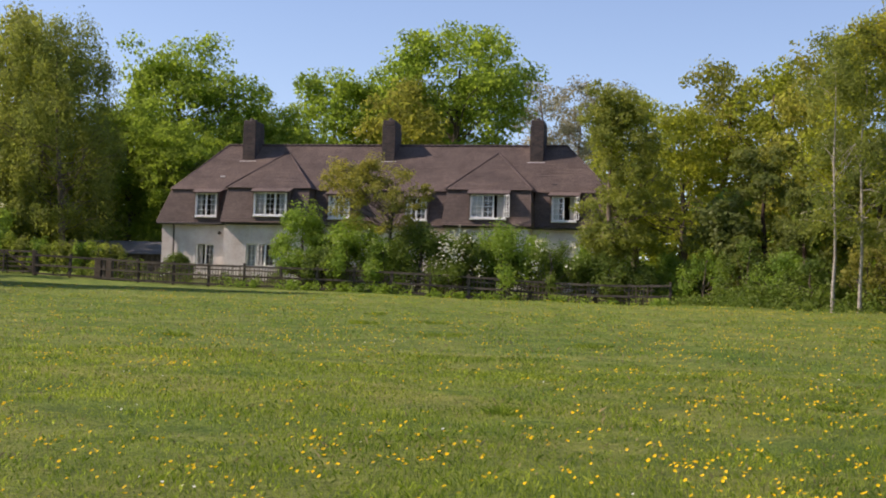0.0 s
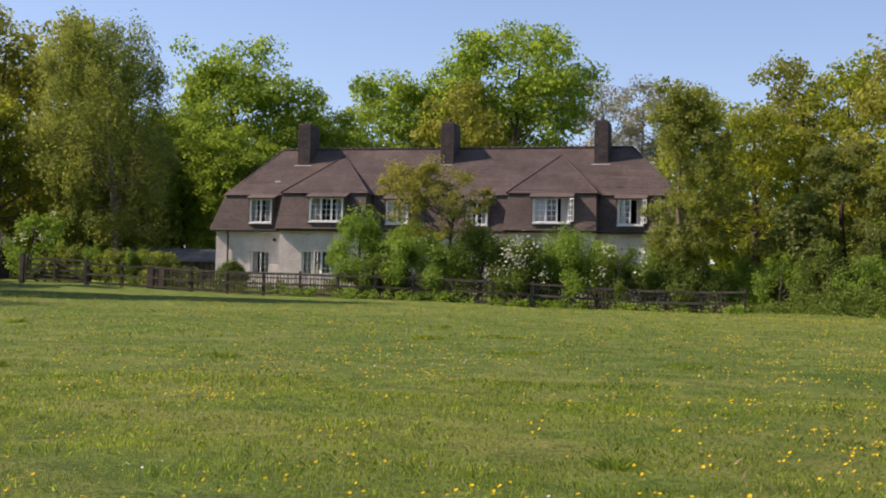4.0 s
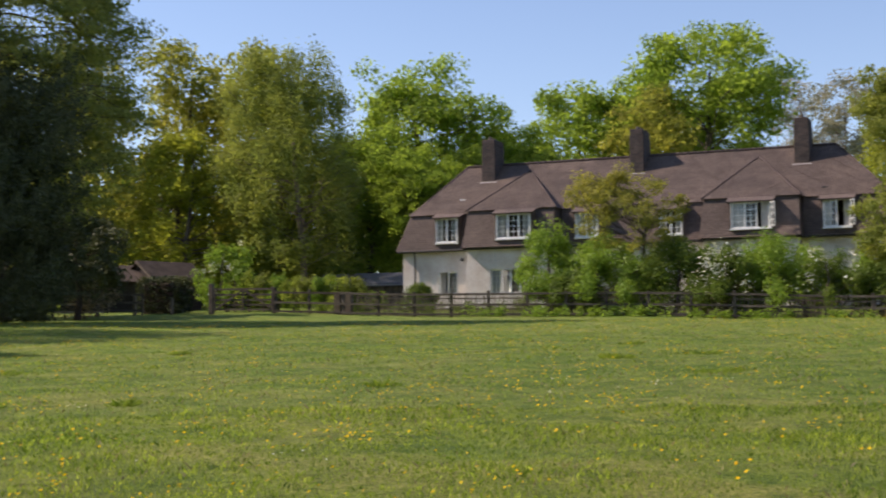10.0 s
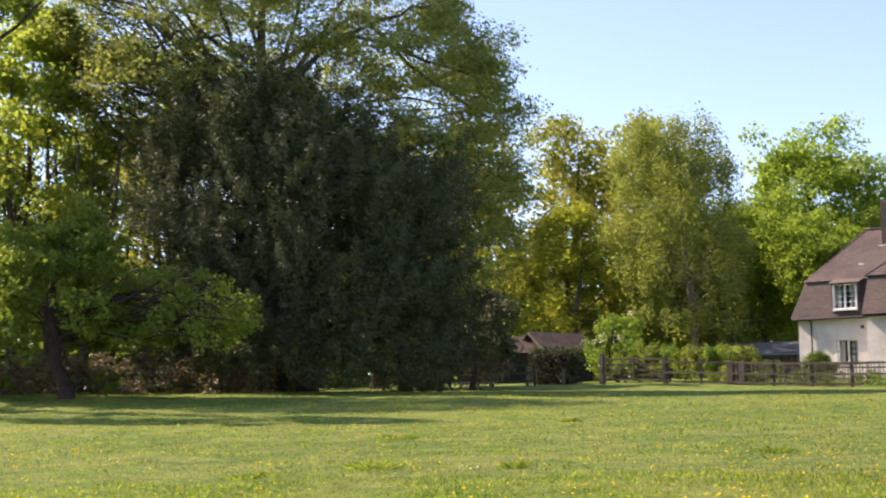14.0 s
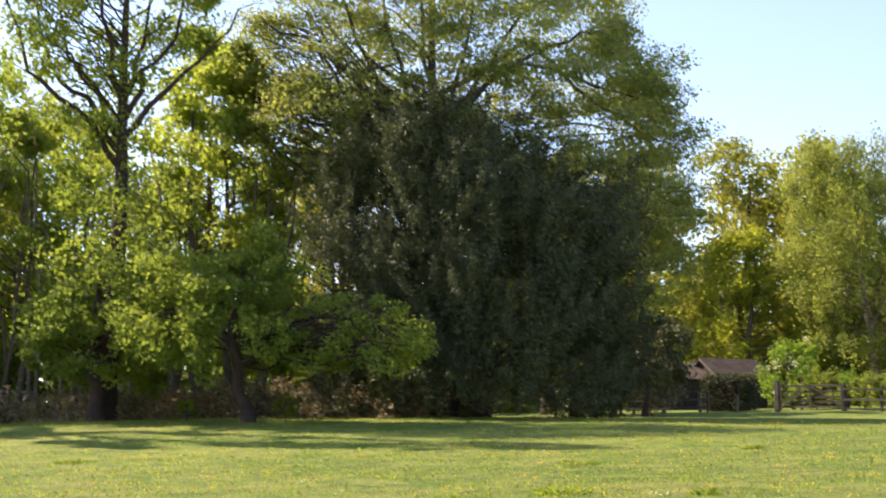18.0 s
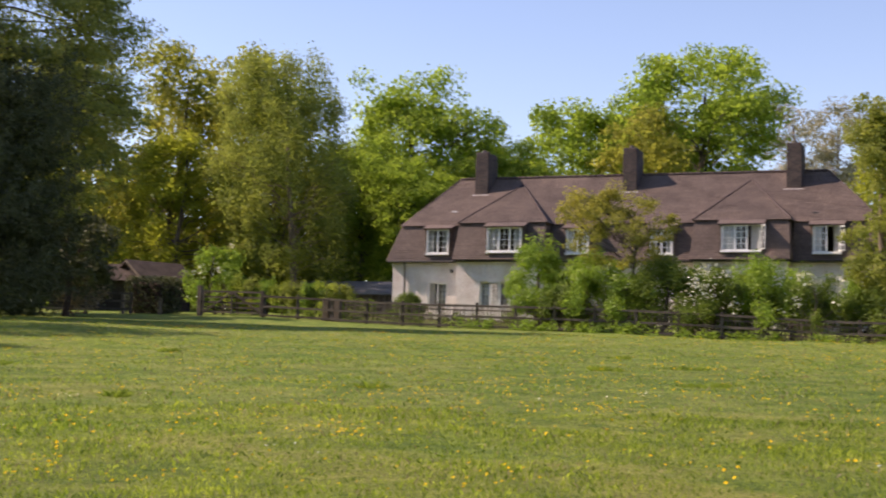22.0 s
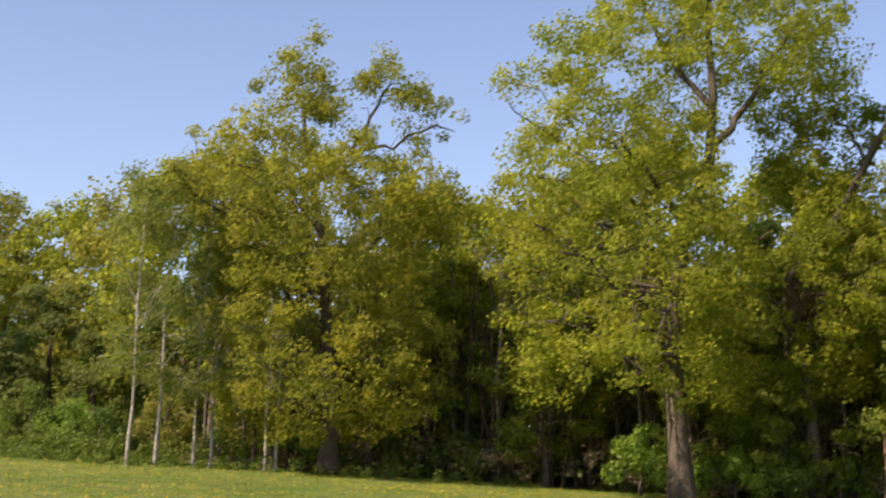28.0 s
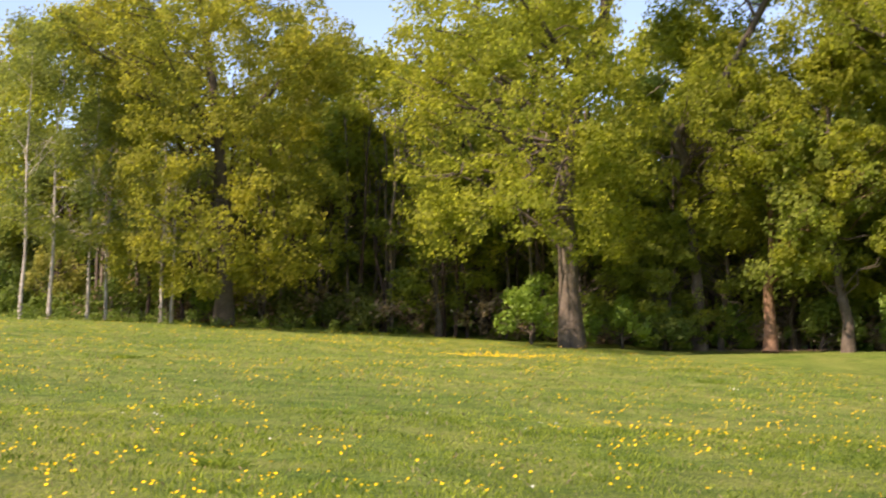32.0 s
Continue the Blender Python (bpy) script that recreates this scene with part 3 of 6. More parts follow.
def courses(bm, low, high, x_low, x_high, gauge=0.105, lift=0.018, holes=()):
    """Tile courses from an eave to a ridge, each lapping the one below. low, high: (y, z); holes: (x0, x1, s0, s1)."""
    lo, hi = Vector((0, *low)), Vector((0, *high))
    n = max(1, round((hi - lo).length / gauge))
    up = (hi - lo).normalized()
    out = Vector((0, up.z, -up.y)) * (-1 if up.y >= 0 else 1)
    out = Vector((0, -up.z, up.y)) if up.y >= 0 else Vector((0, up.z, -up.y))
    for k in range(n):
        s0, s1 = k / n, (k + 1) / n
        spans = [(x_low[0] + (x_high[0] - x_low[0]) * s0, x_low[1] + (x_high[1] - x_low[1]) * s0)]
        for h0, h1, a, b in holes:
            if a <= (s0 + s1) / 2 <= b:
                cut = []
                for p, q in spans:
                    cut += [(p, min(q, h0)), (max(p, h1), q)]
                spans = [c for c in cut if c[1] - c[0] > 0.01]
        for p, q in spans:
            e0, e1 = lo.lerp(hi, s0) + out * lift, lo.lerp(hi, min(1, s1 + 0.3 / n))
            sag = [0.008 * noise.noise((x * 1.3, s0 * 40, low[0])) for x in (p, q)]
            m = max(1, int((q - p) / 0.9))
            xs = [p + (q - p) * i / m for i in range(m + 1)]
            top, bot, und = [], [], []
            for x in xs:
                j = Vector((0, 0, 0.012 * noise.noise((x * 1.7, k * 3.1, 2))))
                bot.append(bm.verts.new(Vector((x, 0, 0)) + e0 + j))
                top.append(bm.verts.new(Vector((x, 0, 0)) + e1))
                und.append(bm.verts.new(Vector((x, 0, 0)) + e0 - out * lift + j))
            for i in range(m):
                bm.faces.new((bot[i], bot[i + 1], top[i + 1], top[i]))
                bm.faces.new((und[i], und[i + 1], bot[i + 1], bot[i]))


EAVE_Y, EAVE_Z, BRK_Y, BRK_Z, RIDGE_Y, RIDGE_Z, BACK = -0.3, 2.6, 0.3, 4.4, 4.0, 7.2, 8.0
XL0, XL1, XL2, XR2, XR1, XR0 = 1.28, 1.87, 3.55, 22.3, 24.95, 25.5
WINGS = ((5.3, 9.75, 7.2), (16.8, 21.1, 18.75))
# dormers: x0, x1, sill, head, face y, lights, columns
DORMERS = ((3.45, 4.56, 2.93, 4.14, -0.3, 2, 2), (7.0, 8.68, 2.92, 4.1, -1.38, 3, 2), (10.62, 11.7, 2.92, 4.1, -0.3, 2, 2),
           (14.68, 15.7, 2.88, 4.02, -0.3, 2, 2), (18.17, 19.88, 2.92, 4.1, -1.38, 3, 2), (22.06, 23.22, 2.92, 4.14, -0.3, 2, 2))


def opening(d, low_z, high_z):
    return (d[0], d[1], (d[2] - low_z) / (high_z - low_z) - 0.01, 1.0)


bm = bmesh.new()
main_holes = [opening(d, EAVE_Z, BRK_Z) for d in DORMERS if d[4] > -1] + [(a - 0.02, b + 0.02, -1, 2) for a, b, c in WINGS]
courses(bm, (EAVE_Y, EAVE_Z), (BRK_Y, BRK_Z), (XL0, XR0), (XL1, XR1), holes=main_holes)
courses(bm, (BRK_Y - 0.12, BRK_Z - 0.03), (RIDGE_Y, RIDGE_Z), (XL1 - 0.1, XR1 + 0.1), (XL2, XR2))
for (a, b, c), d in zip(WINGS, (DORMERS[1], DORMERS[4])):
    courses(bm, (-1.42, 2.55), (-0.72, BRK_Z), (a - 0.08, b + 0.08), (a + 0.05, b - 0.05), holes=[opening(d, 2.55, BRK_Z)])
    courses(bm, (-0.86, BRK_Z - 0.03), (3.45, 6.78), (a - 0.08, b + 0.08), (c - 0.02, c + 0.02))
roof = part("roof", bm, M_TILE, house, "weathered brown plain clay tiles in sagging courses", True)

# hips, returns, back slopes
polys = []
for x0, x1, x2, sgn in ((XL0, XL1, XL2, 1), (XR0, XR1, XR2, -1)):
    low = [(x0, EAVE_Y, EAVE_Z), (x0, BACK + 0.3, EAVE_Z), (x1, BACK - 0.3, BRK_Z), (x1, BRK_Y, BRK_Z)]
    up = [(x1, BRK_Y, BRK_Z), (x1, BACK - 0.3, BRK_Z), (x2, RIDGE_Y, RIDGE_Z)]
    polys += [low[::-1] if sgn > 0 else low, up[::-1] if sgn > 0 else up]
polys.append([(XR0, BACK + 0.3, EAVE_Z), (XL0, BACK + 0.3, EAVE_Z), (XL1, BACK - 0.3, BRK_Z), (XR1, BACK - 0.3, BRK_Z)])
polys.append([(XR1, BACK - 0.3, BRK_Z), (XL1, BACK - 0.3, BRK_Z), (XL2, RIDGE_Y, RIDGE_Z), (XR2, RIDGE_Y, RIDGE_Z)])
for a, b, c in WINGS:
    polys += [[(a - 0.08, EAVE_Y, 2.55), (a - 0.08, -1.42, 2.55), (a + 0.05, -0.72, BRK_Z), (a + 0.05, BRK_Y, BRK_Z)],
              [(b + 0.08, -1.42, 2.55), (b + 0.08, EAVE_Y, 2.55), (b - 0.05, BRK_Y, BRK_Z), (b - 0.05, -0.72, BRK_Z)],
              [(a - 0.08, BRK_Y + 0.05, BRK_Z), (a - 0.08, -0.86, BRK_Z - 0.03), (c, 3.45, 6.78)],
              [(b + 0.08, -0.86, BRK_Z - 0.03), (b + 0.08, BRK_Y + 0.05, BRK_Z), (c, 3.45, 6.78)]]
poly_part("roof_slope", polys, M_TILE, house, "", True, 0.05)


def capping(name, a, b, rad=0.09):
    """Half-round ridge or hip tiles end to end along a line."""
    a, b = Vector(a), Vector(b)
    n = max(2, int((b - a).length / 0.33))
    items = []
    for i in range(n):
        p, q = a.lerp(b, i / n), a.lerp(b, (i + 0.97) / n)
        items.append(tube([p, p.lerp(q, 0.5), q], [rad * 1.06, rad, rad * 0.97], 8))
    v, f = join_tubes(items)
    ob = new(name, mesh_of(name, v, f, [M_TILE], True))
    ob.parent = house
    return ob


capping("ridge_tiles", (XL2, RIDGE_Y, RIDGE_Z + 0.01), (XR2, RIDGE_Y, RIDGE_Z + 0.01))
capping("hip_tiles", (XL1, BRK_Y, BRK_Z), (XL2, RIDGE_Y, RIDGE_Z), 0.06)
capping("hip_tiles", (XR1, BRK_Y, BRK_Z), (XR2, RIDGE_Y, RIDGE_Z), 0.06)
for a, b, c in WINGS:
    capping("hip_tiles", (a - 0.05, -0.82, BRK_Z), (c, 3.45, 6.78), 0.05)
    capping("hip_tiles", (b + 0.05, -0.82, BRK_Z), (c, 3.45, 6.78), 0.05)


def wall_panel(bm, x0, x1, z0, z1, y0, y1, holes):
    """A wall of real thickness with openings right through it."""
    xs = sorted({x0, x1, *[h[0] for h in holes], *[h[1] for h in holes]})
    zs = sorted({z0, z1, *[h[2] for h in holes], *[h[3] for h in holes]})
    def solid(i, k):
        if not (0 <= i < len(xs) - 1 and 0 <= k < len(zs) - 1):
            return False
        cx, cz = (xs[i] + xs[i + 1]) / 2, (zs[k] + zs[k + 1]) / 2
        return not any(h[0] < cx < h[1] and h[2] < cz < h[3] for h in holes)
    for i in range(len(xs) - 1):
        for k in range(len(zs) - 1):
            if not solid(i, k):
                continue
            a, b, c, d = xs[i], xs[i + 1], zs[k], zs[k + 1]
            quads = [[(a, y0, c), (b, y0, c), (b, y0, d), (a, y0, d)], [(b, y1, c), (a, y1, c), (a, y1, d), (b, y1, d)]]
            if not solid(i - 1, k):
                quads.append([(a, y1, c), (a, y0, c), (a, y0, d), (a, y1, d)])
            if not solid(i + 1, k):
                quads.append([(b, y0, c), (b, y1, c), (b, y1, d), (b, y0, d)])
            if not solid(i, k - 1):
                quads.append([(a, y1, c), (b, y1, c), (b, y0, c), (a, y0, c)])
            if not solid(i, k + 1):
                quads.append([(a, y0, d), (b, y0, d), (b, y1, d), (a, y1, d)])
            for q in quads:
                bm.faces.new([bm.verts.new(v) for v in q])


# ground floor windows: x0, x1, sill, head, y, lights, columns
GROUND_WINDOWS = ((3.42, 4.42, 0.38, 1.52, 0.0, 2, 2), (6.55, 8.55, 0.3, 1.5, -1.1, 4, 2))
bm = bmesh.new()
wall_panel(bm, 1.52, 25.25, -1.0, 2.62, 0.0, 0.3, [GROUND_WINDOWS[0][:4], (5.6, 9.5, -2, 2.5), (17.1, 20.8, -2, 2.5)])
bmesh.ops.remove_doubles(bm, verts=bm.verts, dist=0.0005)
part("front_wall", bm, M_RENDER, house, "white limewashed roughcast wall, stained near the ground")
for (a, b, c), holes in zip(WINGS, ([GROUND_WINDOWS[1][:4]], [])):
    bm = bmesh.new()
    wall_panel(bm, a + 0.05, b - 0.05, -1.0, 2.57, -1.1, -0.8, holes)
    add_box(bm, (a + 0.05, -0.8, -1.0), (a + 0.35, 0.0, 2.57))
    add_box(bm, (b - 0.35, -0.8, -1.0), (b - 0.05, 0.0, 2.57))
    part("wing_wall", bm, M_RENDER, house, "white roughcast wall of a projecting wing")
bm = bmesh.new()
add_box(bm, (1.52, 0.3, -1.0), (1.82, BACK, 2.62))
add_box(bm, (24.95, 0.3, -1.0), (25.25, BACK, 2.62))
add_box(bm, (1.82, BACK - 0.3, -1.0), (24.95, BACK, 2.62))
part("end_walls", bm, M_RENDER, house)
# floor slab and soffit coloured near-black in place of indoor and eaves shade
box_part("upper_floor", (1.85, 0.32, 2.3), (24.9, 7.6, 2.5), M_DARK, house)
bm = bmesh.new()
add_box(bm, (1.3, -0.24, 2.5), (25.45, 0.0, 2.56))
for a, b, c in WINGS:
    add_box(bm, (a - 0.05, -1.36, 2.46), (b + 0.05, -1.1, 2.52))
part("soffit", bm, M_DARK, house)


def window(x0, x1, z0, z1, y, lights, cols, rows=4, ajar=(), sill=True, dark=()):
    """A painted timber window: frame with sill, and casements with glazing bars and glass; ajar: lights that stand open."""
    bm = bmesh.new()
    t, d = 0.042, 0.09
    w = (x1 - x0 - 2 * t) / lights
    lit = [(x0 + t + i * w + (0.022 if i else 0), x0 + t + (i + 1) * w - (0.022 if i < lights - 1 else 0)) for i in range(lights)]
    wall_panel(bm, x0, x1, z0, z1, y - 0.01, y + d, [(a, b, z0 + t, z1 - t) for a, b in lit])
    bmesh.ops.remove_doubles(bm, verts=bm.verts, dist=0.0005)
    win = part("window", bm, M_WHITE, house, "white painted timber casement window with small panes")
    if sill:
        box_part("sill", (x0 - 0.06, y - 0.1, z0 - 0.07), (x1 + 0.06, y + 0.05, z0 - 0.003), M_WHITE, win, 0.008)
    for i in range(lights):
        a, b = lit[i]
        za, zb = z0 + t, z1 - t
        hinge = None
        for li, side, deg in ajar:
            if li == i:
                hinge = (side, deg)
        bm = bmesh.new()
        s, bar = 0.03, 0.011
        ya, yb = y + 0.015, y + 0.055
        pw, ph = (b - a - 2 * s - 2 * bar * (cols - 1)) / cols, (zb - za - 2 * s - 2 * bar * (rows - 1)) / rows
        holes = [(a + s + k * (pw + 2 * bar), a + s + k * (pw + 2 * bar) + pw, za + s + q * (ph + 2 * bar), za + s + q * (ph + 2 * bar) + ph) for k in range(cols) for q in range(rows)]
        wall_panel(bm, a + 0.001, b - 0.001, za + 0.001, zb - 0.001, ya, yb, [(round(p, 5), round(q, 5), round(u, 5), round(v, 5)) for p, q, u, v in holes])
        bmesh.ops.remove_doubles(bm, verts=bm.verts, dist=0.0003)
        cas = part("casement", bm, M_WHITE, win)
        glass = box_part("pane", (a + s - 0.005, y + 0.032, za + s - 0.005), (b - s + 0.005, y + 0.037, zb - s + 0.005), M_GLASS, win)
        glass.visible_shadow = False
        if hinge:
            px = a if hinge[0] == "l" else b
            turn = Matrix.Translation((px, ya, 0)) @ Matrix.Rotation(radians(hinge[1]), 4, "Z") @ Matrix.Translation((-px, -ya, 0))
            cas.matrix_basis = turn
            glass.matrix_basis = turn
    for a, b in ((x0 + 0.05, x0 + 0.05 + 0.26 * (x1 - x0)), (x1 - 0.05 - 0.22 * (x1 - x0), x1 - 0.05)):
        bm = bmesh.new()
        n = 14
        top, low = [], []
        for k in range(n + 1):
            p = (a + (b - a) * k / n, y + 0.17 + 0.025 * math.sin(k * 2.1))
            top.append(bm.verts.new((*p, z1 - 0.03)))
            low.append(bm.verts.new((*p, z0 + 0.02)))
        for k in range(n):
            bm.faces.new((low[k], low[k + 1], top[k + 1], top[k]))
        part("curtain", bm, M_CURTAIN, win, "pale curtain drawn to the side")
    return win


for i, (x0, x1, z0, z1, y, lights, cols) in enumerate(DORMERS):
    ajar = {4: [(2, "r", 128)], 5: [(1, "r", 122)]}.get(i, [])
    window(x0, x1, z0, z1, y + 0.02, lights, cols, 4, ajar)
    wing = y < -1
    yb = BRK_Y if not wing else -0.72
    ylow = -0.3 if not wing else -1.42
    zt = z1 + 0.04
    poly_part("dormer_roof", [[(x0 - 0.2, y - 0.14, zt), (x1 + 0.2, y - 0.14, zt), (x1 + 0.2, yb + 0.06, BRK_Z + 0.05), (x0 - 0.2, yb + 0.06, BRK_Z + 0.05)]],
              M_TILE, house, "", True, 0.07)
    cheeks = []
    for xx, flip in ((x0 - 0.04, False), (x1 + 0.04, True)):
        q = [(xx, yb + 0.02, zt + 0.05), (xx, y + 0.03, zt), (xx, y + 0.03, z0 - 0.12), (xx, ylow + 0.12, z0 - 0.12)]
        cheeks.append(q[::-1] if flip else q)
    for q in cheeks:
        poly_part("dormer_cheek", [q], M_TILE, house, "tile-hung dormer cheek", True, 0.08)
    bm = bmesh.new()
    add_box(bm, (x0 - 0.03, y + 0.0, z0 - 0.1), (x0 - 0.002, y + 0.1, zt - 0.01))
    add_box(bm, (x1 + 0.002, y + 0.0, z0 - 0.1), (x1 + 0.03, y + 0.1, zt - 0.01))
    add_box(bm, (x0 - 0.002, y + 0.01, z1 + 0.002), (x1 + 0.002, y + 0.1, zt - 0.012))
    part("dormer_frame", bm, M_WHITE if i in (0, 1) else M_LEAD, house)
for x0, x1, z0, z1, y, lights, cols in GROUND_WINDOWS:
    window(x0, x1, z0, z1, y + 0.1, lights, cols, 4, [(0, "l", -75)] if lights == 2 else [(1, "r", 60)])

# chimneys
for cx in (4.8, 12.56, 20.48):
    y0, y1, w = 2.72, 4.2, 0.7
    bm = bmesh.new()
    add_box(bm, (cx, y0, 5.6), (cx + w, y1, 8.12), 0.012)
    add_box(bm, (cx + 0.015, y0 + 0.015, 8.118), (cx + w - 0.015, y1 - 0.015, 8.42), 0.03)
    st = part("chimney", bm, M_BRICK, house, "dark brown brick chimney stack", True)
    box_part("flashing", (cx - 0.12, y0 - 0.13, 6.07), (cx + w + 0.12, y0 - 0.004, 6.2), M_LEAD, st, 0.01, "pale mortar flashing")
    for k in range(2):
        v, f = tube([(cx + w / 2, y0 + 0.4 + k * 0.5, 8.42), (cx + w / 2, y0 + 0.4 + k * 0.5, 8.5), (cx + w / 2, y0 + 0.4 + k * 0.5, 8.58)], [0.12, 0.11, 0.1], 10)
        pot = new("chimney_pot", mesh_of("pot", v, f, [M_BRICK], True))
        pot.parent = st

# pipes, lamp, vents
v, f = tube([(2.2, -0.08, -0.5), (2.2, -0.08, 1.2), (2.2, -0.08, 2.3), (2.2, -0.2, 2.5)], [0.04] * 4, 8)
o = new("drainpipe", mesh_of("drainpipe", v, f, [M_PIPE], True))
o.parent = house
v, f = tube([(6.85, -1.14, 1.5), (6.85, -1.14, 2.0), (6.85, -1.14, 2.5)], [0.018] * 3, 6)
o = new("cable", mesh_of("cable", v, f, [M_LEAD], True))
o.parent = house
bm = bmesh.new()
bmesh.ops.create_uvsphere(bm, u_segments=12, v_segments=8, radius=0.09, matrix=Matrix.Translation((4.72, -0.09, 2.08)))
add_box(bm, (4.68, -0.06, 2.02), (4.76, 0.0, 2.14), 0.01)
part("wall_lamp", bm, M_PIPE, house, "dark round lamp on the wall")
for vx, vy in ((4.15, 1.25), (15.35, 0.75), (16.95, 0.9), (21.9, 0.8)):
    zz = BRK_Z + (vy - BRK_Y) * 0.757
    box_part("roof_vent", (vx, vy - 0.05, zz + 0.0), (vx + 0.28, vy + 0.08, zz + 0.1), M_LEAD if vx < 5 else M_PIPE, house, 0.01)
v, f = tube([(XL0 + 0.05, EAVE_Y - 0.03, EAVE_Z - 0.06), (10, EAVE_Y - 0.03, EAVE_Z - 0.07), (XR0, EAVE_Y - 0.03, EAVE_Z - 0.06)], [0.045] * 3, 8)
o = new("gutter", mesh_of("gutter", v, f, [M_PIPE], True))
o.parent = house

# ---------------------------------------------------------------- fence and gate
FX0, FY0, FX1, FY1 = -4.35, -8.4, 28.2, -9.6


def fence_y(x):
    return FY0 + (FY1 - FY0) * (x - FX0) / (FX1 - FX0)


def rail_mesh(a, b, h=0.085, d=0.06, seed=0):
    """A sawn rail from a to b, slightly bowed."""
    a, b = Vector(a), Vector(b)
    bm = bmesh.new()
    rng = random.Random(seed)
    n = 4
    rings = []
    side = (b - a).cross(Vector((0, 0, 1))).normalized()
    for i in range(n + 1):
        c = a.lerp(b, i / n) + Vector((0, 0, rng.uniform(-0.008, 0.008)))
        rings.append([bm.verts.new(c + side * sx * d / 2 + Vector((0, 0, sz * h / 2))) for sx, sz in ((-1, -1), (1, -1), (1, 1), (-1, 1))])
    for i in range(n):
        for j in range(4):
            bm.faces.new((rings[i][j], rings[i][(j + 1) % 4], rings[i + 1][(j + 1) % 4], rings[i + 1][j]))
    bm.faces.new(rings[0][::-1])
    bm.faces.new(rings[-1])
    bmesh.ops.recalc_face_normals(bm, faces=bm.faces)
    return bm


def post(parent, x, y, top, w=0.11, material=None, base=0.35, name="post"):
    g = gz(x, y)
    bm = bmesh.new()
    add_box(bm, (x - w / 2, y - w / 2, g - base), (x + w / 2, y + w / 2, g + top), 0.012)
    return part(name, bm, material or M_FENCE, parent)


fence = thing("rail_fence", "weathered three-rail wooden post and rail fence along the garden", "fence")
px = [-1.05 + 1.72 * i for i in range(18)]
for i, x in enumerate(px):
    post(fence, x, fence_y(x) + 0.05, 1.06 + 0.04 * math.sin(i * 2.3))
for i in range(len(px) - 1):
    for k, zz in enumerate((0.95, 0.5, 0.1)):
        x0, x1 = px[i], px[i + 1]
        y0, y1 = fence_y(x0) - 0.03, fence_y(x1) - 0.03
        part("rail", rail_mesh((x0 - 0.03, y0, gz(x0, y0) + zz), (x1 + 0.03, y1, gz(x1, y1) + zz), seed=i * 3 + k), M_FENCE, fence)

gate = thing("field_gate", "dark five-bar wooden field gate, closed, with diagonal brace", "gate")
gx0, gx1 = FX0, -1.15
post(gate, gx0 - 0.1, fence_y(gx0), 1.38, 0.2, name="gate_post")
post(gate, gx1, fence_y(gx1) + 0.04, 1.18, 0.15, name="gate_post")
g0, g1 = gz(gx0, FY0), gz(gx1, FY0)
for k, zz in enumerate((0.18, 0.4, 0.62, 0.86, 1.12)):
    part("bar", rail_mesh((gx0 + 0.08, FY0 - 0.02, g0 + zz), (gx1 - 0.06, FY0 - 0.02, g1 + zz), 0.085, 0.04, k), M_FENCE, gate)
for xa, xb, za, zb in ((gx0 + 0.12, gx0 + 0.12, 0.1, 1.2), (gx1 - 0.1, gx1 - 0.1, 0.1, 1.2), ((gx0 + gx1) / 2, (gx0 + gx1) / 2, 0.1, 1.16), (gx0 + 0.15, (gx0 + gx1) / 2, 0.2, 1.1), (gx1 - 0.15, (gx0 + gx1) / 2, 0.2, 1.1)):
    bm = bmesh.new()
    L = math.hypot(xb - xa, zb - za)
    add_box(bm, (-0.04, -0.02, 0), (0.04, 0.02, L), 0.005)
    bmesh.ops.transform(bm, matrix=Matrix.Translation((xa, FY0 - 0.06, (g0 + g1) / 2 + za)) @ Matrix.Rotation(math.atan2(xb - xa, zb - za), 4, "Y"), verts=bm.verts)
    part("brace", bm, M_FENCE, gate)

paling = thing("picket_fence", "silvered wooden picket fence behind the rails", "fence")
bm = bmesh.new()
add_box(bm, (-0.028, -0.009, 0), (0.028, 0.009, 0.9))
for v in bm.verts:
    if v.co.z > 0.5:
        v.co.x *= 0.55
picket = bpy.data.meshes.new("picket")
bm.to_mesh(picket)
bm.free()
picket.materials.append(M_PALE)
rng = random.Random(4)
x = 2.75
while x < 27.5:
    y = fence_y(x) + 0.75
    o = new("picket", picket)
    o.parent = paling
    o.location, o.rotation_euler, o.scale = (x, y, gz(x, y) - 0.02), (rng.gauss(0, 0.02), rng.gauss(0, 0.025), rng.gauss(0, 0.1)), (1, 1, 1.12 + rng.uniform(-0.05, 0.06))
    x += 0.125 if x < 16 else 0.16
for zz in (0.3, 0.75):
    for k in range(8):
        x0, x1 = 2.7 + 3.1 * k, 2.7 + 3.1 * (k + 1)
        y0, y1 = fence_y(x0) + 0.79, fence_y(x1) + 0.79
        part("rail", rail_mesh((x0, y0, gz(x0, y0) + zz), (x1, y1, gz(x1, y1) + zz), 0.06, 0.03, k), M_PALE, paling)
for x in (1.95, 2.5):
    g = thing("stone_gatepost", "short pale timber gatepost beside the fence", "post", group="pale gateposts")
    post(g, x, fence_y(x) + 0.4, 1.0, 0.3, M_PALE)

# ---------------------------------------------------------------- trees and shrubs


